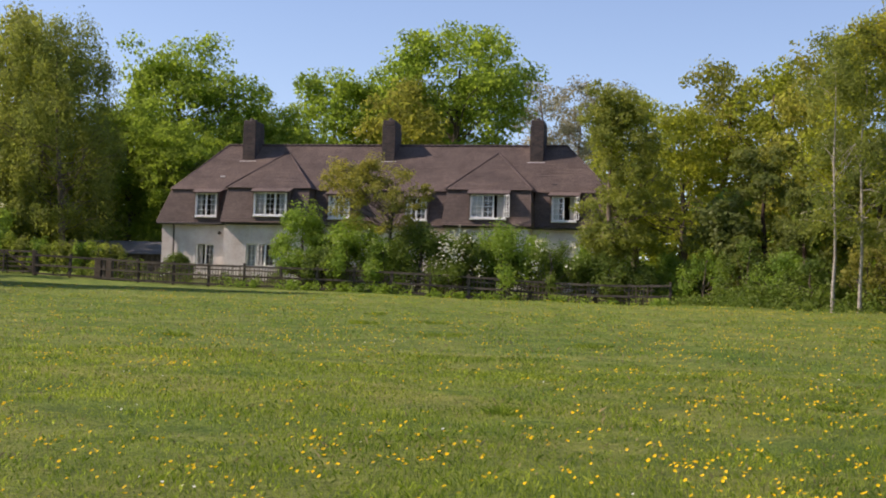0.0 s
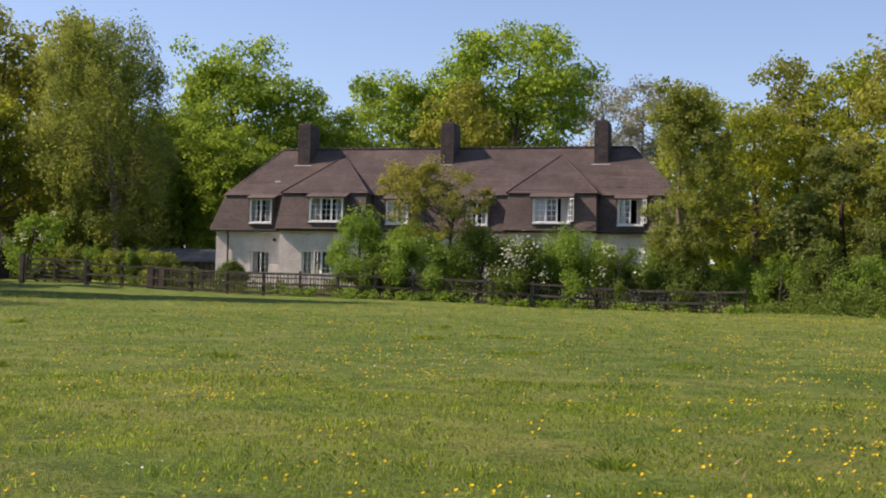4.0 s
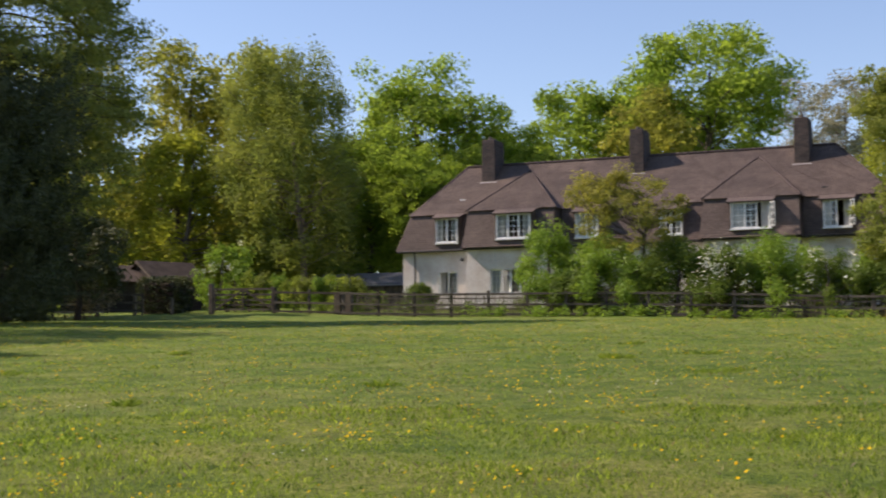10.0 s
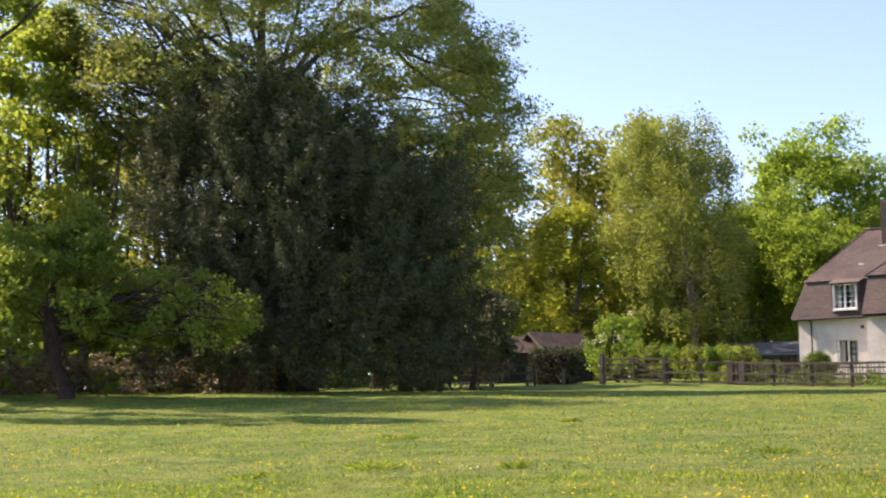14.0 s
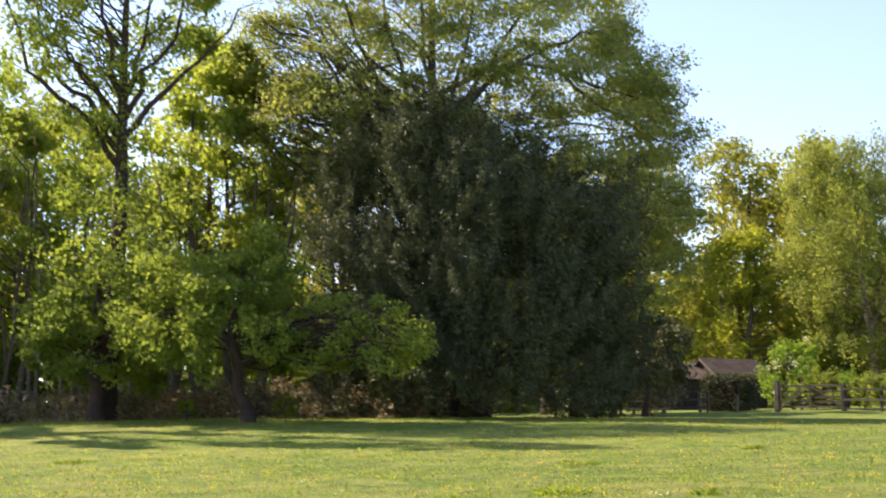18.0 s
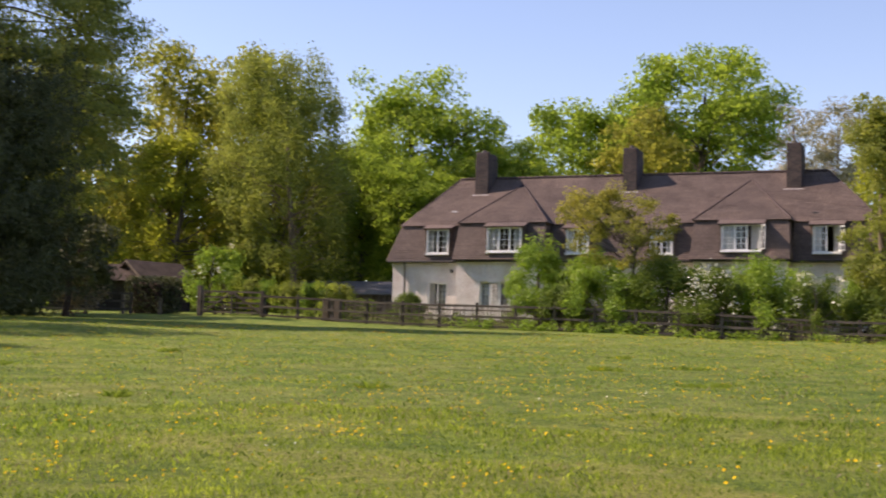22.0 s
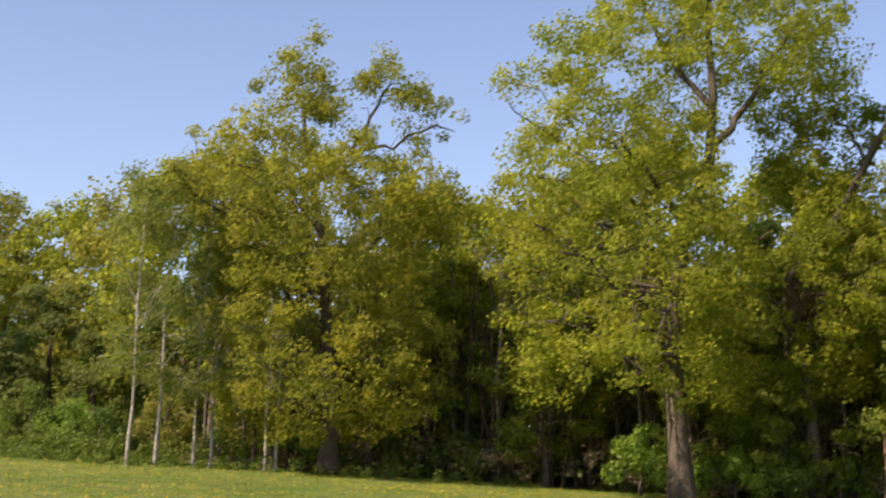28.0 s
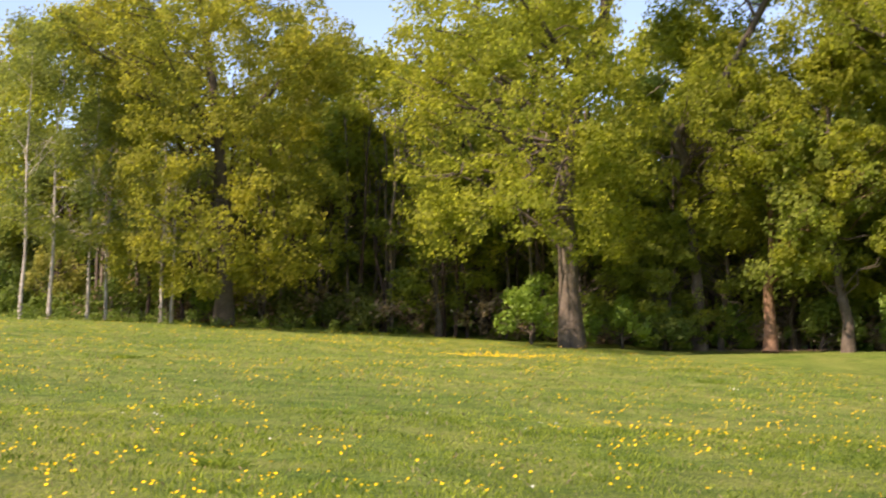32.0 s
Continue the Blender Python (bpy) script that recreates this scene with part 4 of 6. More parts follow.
# by the house and behind it
m = tree_meshes("weeping_birch", 11, 14.6, 4.3, 1.6, "tall", 520, 60, 0.17, 0.22, M_BARK_LIT, L_BIRCH, 0.9, 60, 0.12, squash=1.3, thick=0.8,
                trunk_path=((0.8, 0, -1), (0.9, 0, 2), (0.4, 0, 7.3), (0.1, 0, 13)),
                rows=((13.9, -2.8, 2.4, 0.7), (12.6, -3.8, 3.4, 0.99), (11.1, -4.2, 3.6, 1.11), (9.5, -4.3, 3.9, 1.11), (7.9, -4.1, 4.1, 1.11), (6.3, -3.9, 4.2, 1.11), (4.8, -3.4, 4.2, 1.11), (3.4, -2.8, 4.3, 0.99)))
put_tree("weeping_birch", m, -7.2, 4.1, "tall birch with drooping yellow-green spring foliage and dark trunk", facing(-7.2, 4.1))
OAK_A = tree_meshes("oak_a", 21, 17, 6.0, 4.0, "oak", 280, 60, 0.265, 0.4, M_BARK, L_OAK_BRIGHT, limbs=40, clump_r=0.16, squash=0.8, aspect=0.95,
                    rows=((16.1, -4.4, 3.5, 1.11), (14.7, -5.2, 5.3, 1.18), (13.1, -6.0, 5.3, 1.18), (11.6, -5.1, 4.8, 1.18), (10.0, -4.2, 4.0, 1.1), (8.2, -4.0, 4.0, 1.2)),
                    knobs=((-0.1, 17.3, 0.79), (2.3, 16.8, 0.71), (5.6, 15.4, 0.5)))
OAK_B = tree_meshes("oak_b", 22, 16, 5.2, 3.2, "oak", 280, 56, 0.265, 0.36, M_BARK, L_OAK_BRIGHT, limbs=40, clump_r=0.18, squash=0.8, aspect=0.95,
                    rows=((12.7, -3.8, 3.1, 1.13), (11.2, -3.7, 6.0, 1.2), (9.3, -3.5, 5.9, 1.2), (7.4, -3.4, 4.2, 1.2), (5.4, -3.2, 3.2, 1.2), (3.8, -3.2, 3.2, 1.2)),
                    knobs=((-3.1, 14.9, 0.75), (-0.7, 15.1, 0.83), (1.9, 14.7, 0.95), (3.0, 14.6, 0.53), (0.4, 13.9, 1.33), (4.6, 13.2, 1.07), (5.8, 12.5, 0.84)))
OAK_G = tree_meshes("oak_g", 20, 14.5, 5.2, 3.2, "oak", 200, 56, 0.265, 0.36, M_BARK, L_OAK_BRIGHT, limbs=40, clump_r=0.18, squash=0.8, aspect=0.95,
                    rows=((13.2, -4.0, 3.8, 1.13), (11.6, -4.2, 4.7, 1.13), (10.0, -4.5, 4.7, 1.13), (8.2, -4.2, 4.4, 1.2)), knobs=((-2.7, 13.9, 0.89), (-0.7, 14.0, 1.01)))
OAK_C = tree_meshes("oak_c", 23, 14, 4.6, 1.6, "tall", 230, 42, 0.25, 0.3, M_BARK, L_OAK_YELLOW, limbs=36, clump_r=0.185, squash=0.8, aspect=0.95)
OAK_D = tree_meshes("oak_d", 24, 14, 4.4, 1.6, "tall", 230, 42, 0.25, 0.3, M_BARK, L_OAK_LIME, limbs=36, clump_r=0.185, squash=0.8, aspect=0.95)
OAK_E = tree_meshes("oak_e", 33, 15, 4.6, 2.0, "tall", 170, 36, 0.25, 0.22, M_BARK, L_FIELD, limbs=36, clump_r=0.17, squash=0.8, aspect=0.95)
DARK_A = tree_meshes("dark_a", 25, 10, 3.6, 0.6, "tall", 120, 60, 0.26, 0.25, M_BARK_DARK, L_DARK, limbs=30, clump_r=0.18)
DARK_B = tree_meshes("dark_b", 26, 6, 3.2, 0.3, "dome", 80, 80, 0.3, 0.2, M_BARK_DARK, L_DARK, limbs=30, clump_r=0.24)
GREY_A = tree_meshes("grey_a", 27, 14, 3.2, 4.0, "tall", 110, 30, 0.2, 0.2, M_BARK_LIT, L_GREY, limbs=90, clump_r=0.22)
TALL_A = tree_meshes("tall_a", 29, 28, 6.5, 5.5, "oak", 200, 50, 0.34, 0.5, M_BARK, L_OAK_LIME, limbs=150, clump_r=0.13, thick=1.7)
# crown for the unseen oak that only casts shade on the meadow
SHADE_A = tree_meshes("shade_a", 30, 24, 5.0, 4.0, "oak", 170, 50, 0.4, 0.45, M_BARK, L_OAK_LIME, limbs=80, clump_r=0.15, thick=1.4)
POLE_A = tree_meshes("pole_a", 28, 15, 2.6, 6.0, "tall", 80, 46, 0.27, 0.16, M_BARK, L_FIELD, limbs=40, clump_r=0.24)

ROWS = (
    (OAK_B, -5.4, 18.2, 1.03, "broad oak in bright fresh green leaf behind the cottage"),
    (OAK_G, -2.4, 27.0, 0.86, "broad oak in bright fresh green leaf behind the cottage"),
    (OAK_G, 3.9, 27.5, 1.03, "broad oak in bright fresh green leaf behind the cottage"),
    (OAK_G, 7.6, 29.0, 1.0, "broad oak in bright fresh green leaf behind the cottage"),
    (OAK_D, -10.5, 9.5, 0.78, "lime-green oak beyond the gate"),
    (OAK_B, -1.6, 15.5, 0.62, "young green oak behind the cottage roof"),
    (OAK_D, -8.0, 13.0, 0.78, "lime-green oak behind the cottage"),
    (OAK_B, -3.0, 11.0, 0.6, "young green oak beside the cottage"),
    (OAK_B, -6.0, 12.0, 0.7, "young green oak beside the cottage"),
    (OAK_A, 12.2, 25.5, 1.03, "tall spreading oak in bright green leaf above the ridge"),
    (OAK_C, 9.8, 20.5, 0.95, "bronze-leaved tree behind the cottage roof"),
    (OAK_B, 0.6, 20.0, 0.74, "young green oak behind the cottage roof"),
    (GREY_A, 16.8, 36.0, 1.2, "late grey budding tree behind the cottage"),
    (GREY_A, 19.6, 33.0, 1.15, "late grey budding tree behind the cottage"),
    (GREY_A, 22.0, 30.0, 1.1, "late grey budding tree behind the cottage"),
    (OAK_D, 25.5, 12.0, 0.82, "lime-green oak at the wood's edge beside the cottage"),
    (OAK_D, 28.3, 2.5, 0.7, "lime-green oak beside the cottage"),
    (OAK_C, 30.3, 6.8, 0.86, "bronze-leaved oak at the wood's edge"),
    (OAK_D, 33.1, 4.8, 0.88, "lime-green oak at the wood's edge"),
    (OAK_C, 35.4, -1.4, 0.88, "bronze-leaved oak at the wood's edge"),
    (OAK_D, 37.2, -8.5, 0.9, "lime-green oak at the wood's edge"),
    (OAK_C, 41.5, -2.0, 1.0, "bronze-leaved oak in the wood"),
    (OAK_D, 46.5, -9.0, 0.9, "lime-green oak in the wood"),
    (OAK_D, 52.5, -14.0, 0.95, "bronze-leaved oak in the wood"),
    (OAK_D, 59.0, -18.5, 0.96, "lime-green oak in the wood"),
    (OAK_C, 65.0, -24.0, 1.1, "bronze-leaved oak in the wood"),
    (GREY_A, 49.0, -12.5, 0.82, "late grey budding tree in the wood"),
    (OAK_D, 56.0, -13.0, 1.08, "lime-green oak in the wood"),
    (OAK_D, 69.0, -30.0, 1.4, "lime-green oak in the wood"),
    (OAK_D, 58.5, -22.0, 0.8, "lime-green oak in the wood"),
    (OAK_D, 62.5, -26.0, 1.0, "lime-green oak in the wood"),
    (OAK_D, 46.5, -15.0, 0.8, "lime-green oak in the wood"),
    (OAK_C, -16.6, 8.2, 1.14, "bronze and gold spring oak beyond the gate"),
    (OAK_C, -15.2, 14.0, 1.18, "bronze and gold spring oak beyond the gate"),
    (OAK_D, -11.8, 12.5, 1.05, "lime-green oak beyond the gate"),
    (OAK_D, -13.5, 3.5, 0.75, "lime-green young oak beyond the gate"),
    (OAK_C, -20.5, 3.0, 1.1, "bronze and gold spring oak beyond the gate"),
)
for i, (me, x, y, s, lab) in enumerate(ROWS):
    put_tree("oak_tree" if me is not GREY_A else "budding_tree", me, x, y, lab, facing(x, y) if me in (OAK_A, OAK_B, OAK_G) else (i * 73) % 360, s, "woodland trees")

# garden in front of the cottage
m = tree_meshes("garden_tree", 31, 9.8, 1.95, 1.7, "tall", 360, 56, 0.13, 0.17, M_BARK_LIT, L_GARDEN, limbs=40, clump_r=0.2, squash=0.85, aspect=0.95,
                trunk_path=((0.1, 0, -1), (0.1, 0, 1), (-0.3, 0, 4.3), (-0.2, 0, 9.0)),
                rows=((9.2, -1.4, 1.2, 0.6), (8.3, -1.8, 1.7, 0.76), (7.2, -1.5, 2.3, 0.86), (5.7, -1.2, 2.5, 0.9), (4.3, -1.6, 2.4, 0.85), (3.1, -1.8, 2.0, 0.8), (2.3, -1.3, 1.1, 0.6)), knobs=((-1.1, 9.7, 0.36),))
put_tree("garden_tree", m, 25.6, -6.5, "slender garden tree with small bronze-green leaves by the fence", facing(25.6, -6.5))
m = tree_meshes("olive_tree", 32, 5.9, 2.5, 1.9, "fan", 150, 56, 0.11, 0.1, M_BARK, L_OLIVE, limbs=50, clump_r=0.13, squash=0.8,
                rows=((5.6, -2.1, 0.4, 0.45), (5.1, -2.6, 1.2, 0.5), (4.4, -2.4, 2.0, 0.5), (3.8, -2.1, 1.5, 0.5), (3.0, -1.8, 1.3, 0.5)))
put_tree("garden_tree", m, 15.1, -6.6, "small spreading garden tree with thin bronze young leaves", facing(15.1, -6.6), wide=1.2)
for i, (x, y, h, r, lf) in enumerate(((11.9, -7.6, 2.0, 1.1, L_SHRUB), (12.6, -6.4, 3.0, 1.6, L_SHRUB), (18.0, -6.6, 2.9, 1.5, L_SHRUB), (20.0, -6.4, 2.7, 1.5, L_HEDGE), (22.0, -6.8, 2.9, 1.6, L_SHRUB), (24.4, -6.6, 2.6, 1.3, L_SHRUB), (15.4, -7.9, 2.3, 1.5, L_SHRUB), (26.8, -7.4, 2.0, 1.5, L_HEDGE))):
    shrub("garden_shrub", 140 + i, x, y, h, r, lf, "leafy green shrub crowding the cottage garden", 50, 110, 0.1, group="garden shrubs")
shrub("garden_shrub", 41, 11.3, -6.8, 3.8, 1.75, L_SHRUB, "fresh bright green shrub in the cottage garden", 70, 170, 0.11)
shrub("garden_shrub", 42, 14.0, -7.4, 3.2, 2.1, L_SHRUB, "dense green shrub behind the fence", 80, 170, 0.11)
shrub("garden_shrub", 43, 16.8, -7.2, 3.1, 2.1, L_HEDGE, "dense dark green shrub behind the fence", 80, 170, 0.11)
shrub("flowering_shrub", 44, 19.1, -8.3, 2.8, 1.2, L_HEDGE, "shrub with sprays of white blossom", 50, 150, 0.1, flowers=480)
shrub("garden_shrub", 45, 21.0, -7.4, 3.2, 2.1, L_SHRUB, "dense green shrub behind the fence", 80, 170, 0.11)
shrub("flowering_shrub", 46, 23.1, -8.2, 2.7, 1.5, L_HEDGE, "shrub topped with white blossom", 50, 160, 0.1, flowers=330)
shrub("garden_shrub", 47, 25.0, -7.8, 2.3, 1.7, L_HEDGE, "low dark green shrub at the fence", 50, 160, 0.1)
shrub("garden_shrub", 48, 12.7, -8.0, 1.8, 1.5, L_HEDGE, "low green shrub at the fence", 45, 150, 0.1)
shrub("garden_shrub", 40, 18.6, -8.0, 1.7, 1.8, L_HEDGE, "low green shrub at the fence", 45, 150, 0.1)
shrub("garden_shrub", 39, 28.3, -6.0, 2.2, 1.9, L_SHRUB, "green shrub at the end of the fence", 50, 150, 0.11)
shrub("clipped_bush", 49, 3.5, -2.6, 1.25, 0.85, L_HEDGE, "round clipped bush by the wall", 150, 110, 0.06)
for i, (x, h, r) in enumerate(((0.6, 1.1, 0.9), (-0.7, 1.3, 1.0), (1.7, 0.9, 0.7))):
    shrub("hedge_bush", 230 + i, x, -3.4, h, r, L_HEDGE, "low dark green bush at the corner of the cottage", 50, 80, 0.09, group="bushes at the cottage corner")

# hedge and bushes behind the gate
shrub("flowering_bush", 51, -5.9, -4.6, 3.3, 1.8, L_SHRUB, "tall pale green bush with white flower heads", 60, 80, 0.15, flowers=160)
for i in range(9):
    x = -5.0 + 0.82 * i
    shrub("hedge_bush", 52 + i, x, -5.4 - 0.05 * i, (2.1, 1.85, 1.75, 1.9, 1.6, 1.75, 1.65, 1.8, 1.6)[i], 0.95, (L_SHRUB, L_FIELD, L_BIRCH)[i % 3], "loose yellow-green garden hedge bush behind the gate", 40, 60, 0.1, group="hedge behind the gate")

# dark yew and the beech over it
m = tree_meshes("side_yew", 67, 4.6, 2.3, 1.2, "dome", 90, 60, 0.17, 0.14, M_BARK_DARK, L_YEW, 0.6, 40, 0.17)
put_tree("small_yew", m, -4.0, -18.9, "small dark yew with hanging branches in the shade", 20)
shrub("bare_bush", 68, -5.6, -16.2, 1.9, 1.7, L_LITTER, "brown leafless bush in the shade beside the rails", 40, 45, 0.14)
m = tree_meshes("yew", 61, 11.2, 6.3, 0.4, "yew", 1900, 96, 0.18, 0.3, M_BARK_DARK, L_YEW, 0.0, 50, 0.1, flat=0.1, squash=1.0, aspect=0.34, spray=1.3, deep=0.68,
                rows=((9.7, -3.0, 1.0, 0.7), (8.8, -4.2, 2.0, 0.8), (7.8, -5.2, 3.2, 0.85), (6.6, -5.9, 5.6, 0.9), (5.4, -6.0, 5.6, 0.9), (4.3, -5.9, 5.3, 0.9), (3.2, -5.6, 5.4, 0.9), (2.1, -5.3, 5.6, 0.9), (1.2, -5.1, 5.4, 0.8), (0.5, -4.9, 5.2, 0.55),
                      (7.4, -3.6, 2.6, 1.5), (5.6, -3.6, 3.2, 1.5), (3.6, -3.6, 3.4, 1.5), (1.6, -3.6, 3.4, 1.2)),
                knobs=((-0.6, 10.5, 0.5), (-2.0, 10.3, 0.45), (0.6, 10.1, 0.45), (2.2, 8.8, 0.5), (3.2, 7.9, 0.5), (4.3, 7.7, 0.45), (5.4, 7.3, 0.4), (6.1, 6.6, 0.4), (-4.0, 9.0, 0.45), (-5.3, 7.7, 0.45)))
put_tree("yew_tree", m, -3.0, -29.4, "huge dark green yew with feathery upright sprays down to the ground", facing(-3.0, -29.4))
m = tree_meshes("beech", 62, 22.2, 10.2, 6.6, "dome", 1400, 80, 0.16, 0.45, M_BARK, L_BEECH, 0.0, 190, 0.095, deep=0.45, squash=0.36, flat=1.0, thick=1.1, aspect=0.9,
                trunk_path=((-1.6, 0, -1), (-1.8, 0, 5), (-2.1, 0, 10), (-2.3, 0, 15), (-2.2, 0, 21)),
                rows=((21.2, -3.9, -0.4, 0.86), (20.4, -7.4, 0.5, 0.98), (19.0, -8.3, 2.9, 1.1), (17.4, -9.5, 6.2, 1.17), (15.9, -10.5, 7.3, 1.16), (14.4, -11.2, 8.2, 1.15),
                      (13.2, -11.0, 8.6, 1.08), (11.7, -10.5, 8.7, 0.95), (10.5, -8.8, 8.9, 0.9), (9.2, -6.4, 9.3, 0.94), (7.8, -3.6, 9.2, 0.89), (6.4, -1.0, 8.8, 0.88), (5.0, 1.5, 8.0, 0.81)),
                boughs=[(((-2, 0, 9 + 0.5 * i), (-2 + 0.4 * a, d * 0.4, 12 + 0.4 * i), (-2 + 0.75 * a, d * 0.8, 14.6 * 0.4 + 0.6 * z), (-2 + a, d, z)), 0.13, 0.03)
                        for i, (a, d, z) in enumerate(((-7, -2, 16), (-5, -3, 18), (-3, -2, 19.5), (-1, -3, 20), (2, -3, 19), (4.5, -2, 17.5), (7, -3, 15.5), (8.6, -1, 13), (-7.5, 1, 14), (9, -2, 11)))])
put_tree("beech_tree", m, -5.3, -26.7, "tall spreading beech with layered young green leaves", facing(-5.3, -26.7), 0.889)
m = tree_meshes("field_oak", 63, 5.8, 4.0, 1.5, "oak", 280, 56, 0.15, 0.22, M_BARK_DARK, L_OAK_LOW, 0, 50, 0.11, squash=0.75, thick=1.1, aspect=0.95,
                rows=((4.9, -1.8, 1.2, 0.59), (4.2, -2.4, 1.8, 0.64), (3.4, -2.7, 2.0, 0.67), (2.6, -2.7, 2.3, 0.67), (1.9, -2.3, 2.0, 0.58)),
                knobs=((2.6, 3.0, 0.85, -1.4), (3.7, 3.2, 0.85, -1.9), (4.5, 2.9, 0.85, -2.0), (4.9, 2.3, 0.65, -2.0), (3.5, 2.2, 0.8, -1.8), (2.5, 2.1, 0.7, -1.4), (-2.8, 4.2, 0.8), (-3.2, 3.2, 0.9), (-3.0, 2.4, 0.8)))
put_tree("field_oak", m, -3.3, -38.8, "low spreading young oak with bright leaves and dark trunk", facing(-3.3, -38.8), 0.98, "young oaks at the wood's edge")
m = tree_meshes("field_oak", 64, 5.4, 4.0, 1.4, "oak", 190, 56, 0.16, 0.25, M_BARK_DARK, L_OAK_LOW, 0, 50, 0.11, squash=0.75, thick=1.1, aspect=0.95,
                rows=((4.0, 0.4, 2.9, 0.6), (3.4, -2.0, 2.7, 0.65), (2.7, -2.7, 2.7, 0.7), (2.0, -2.4, 2.7, 0.66), (1.5, -1.6, 2.2, 0.52)),
                knobs=((1.2, 4.5, 0.6), (2.3, 4.7, 0.7), (3.1, 4.2, 0.8), (3.2, 3.2, 0.8)))
put_tree("field_oak", m, -9.1, -40.3, "low young oak with bright leaves spreading over the grass", facing(-9.1, -40.3), 1.0, "young oaks at the wood's edge")
shrub("seedling", 65, -3.4, -37.3, 0.8, 0.42, L_FIELD, "little bright green seedling beside the young oak", 12, 40, 0.12)
shrub("seedling", 66, -6.2, -38.9, 0.6, 0.4, L_FIELD, "little bright green seedling under the young oaks", 12, 40, 0.12)

m = tree_meshes("tall_b", 34, 19.5, 5.4, 6.0, "oak", 360, 38, 0.2, 0.38, M_BARK_DARK, L_OAK_LOW, limbs=60, clump_r=0.12, thick=1.0, aspect=0.95, squash=0.85,
                trunk_path=((0, 0, -1), (0.4, 0, 6.7), (0.3, 0, 12), (0.3, 0, 14)),
                rows=((18.5, -4.6, 3.2, 0.9), (17.4, -5.0, 4.0, 0.89), (16.3, -4.9, 4.0, 0.89), (15.1, -4.5, 4.7, 0.89), (13.8, -4.4, 3.3, 0.88), (12.4, -3.7, 2.3, 0.88), (10.8, -2.6, 1.8, 1.0), (9.2, -2.2, 2.2, 1.0), (7.6, -2.4, 2.5, 1.0), (6.0, -2.6, 2.8, 1.0), (4.6, -2.6, 2.6, 0.9)),
                boughs=[(((0.3, 0, z), (0.3 + 0.35 * (a - 0.3), 0.3 * d, z + 2.0), (0.3 + 0.7 * (a - 0.3), 0.7 * d, z + 3.2), (a, d, top)), 0.13, 0.03)
                        for a, d, z, top in ((-4.4, -1, 9.0, 16.5), (-2.6, 1, 10, 18.4), (-0.8, -1.5, 11, 18.6), (1.4, 1, 11, 18.6), (2.8, -1, 10.5, 17.4), (4.4, 0.5, 10, 15.4), (-3.4, 1.5, 9.5, 17.0))])
put_tree("woodland_tree", m, -9.8, -39.7, "very tall oak in thin spring leaf at the wood's edge", facing(-9.8, -39.7), 0.91, "woodland trees")
# stands out of view, narrowed and placed so its shadow crosses the grass
put_tree("woodland_tree", SHADE_A, -16.0, -47.2, "unseen tall oak, added for its shadow across the meadow", 75, 1.06, "woodland trees", 0.52)
LEFT = (
    (OAK_E, -16.4, -30.0, 0.85, "pale lime oak"),
    (OAK_E, -14.0, -33.2, 0.95, "pale lime oak"), (OAK_E, -24.0, -33.0, 0.95, "pale lime oak"), (OAK_E, -22.0, -44.5, 0.95, "pale lime oak"),
    (OAK_E, -22.5, -36.5, 1.0, "pale lime oak"), (OAK_E, -24.5, -40.0, 1.12, "pale lime oak"), (OAK_E, -28.0, -36.0, 1.15, "pale lime oak"), (OAK_E, -25.5, -41.5, 0.95, "pale lime oak"), (OAK_E, -17.5, -35.5, 0.75, "pale lime oak"), (OAK_E, -29.0, -47.0, 1.1, "pale lime oak"), (POLE_A, -17.5, -38.5, 0.8, "slim lime-green tree"),
    (POLE_A, -15.5, -31.7, 1.06, "slim lime-green tree"), (POLE_A, -12.2, -33.0, 0.95, "slim lime-green tree"),
    (POLE_A, -24.0, -45.5, 0.9, "slim lime-green tree"), 
    (OAK_A, -35.0, -52.0, 1.0, "dense green tree"), (OAK_A, -38.0, -60.0, 1.0, "dense green tree"), (TALL_A, -30.0, -45.0, 0.85, "tall oak in thin spring leaf"),
    (OAK_E, -20.5, -30.0, 0.75, "pale lime oak"), (OAK_C, -19.0, -22.0, 1.0, "bronze-leaved oak"), (DARK_A, -13.2, -14.0, 1.3, "dark green spreading tree"), (DARK_A, -9.5, -16.5, 0.95, "dark green spreading tree"),
)
for i, (me, x, y, s, lab) in enumerate(LEFT):
    put_tree("woodland_tree", me, x, y, lab + " at the wood's edge", (i * 57) % 360, s, "woodland trees")

# wood on the other side of the meadow
UNDER = tree_meshes("understory", 70, 8.5, 3.0, 0.5, "tall", 130, 52, 0.22, 0.14, M_BARK, L_FIELD, 0, 50, 0.17, squash=0.8)
for i, (x, y, k) in enumerate(((45.0, -16.5, 1.0), (47.5, -21.0, 0.8), (53.0, -22.5, 0.9), (55.5, -26.0, 0.7), (58.5, -27.5, 0.95), (61.5, -33.5, 0.9),
                                (50.5, -18.5, 1.05), (57.0, -21.0, 1.1), (63.0, -29.0, 1.1), (53.6, -25.6, 0.55), (57.6, -27.2, 0.62), (60.6, -31.2, 0.7), (51.4, -23.9, 0.62))):
    put_tree("understory_tree", UNDER, x, y, "young lime-green tree under the oaks", i * 71, k, "understory trees")
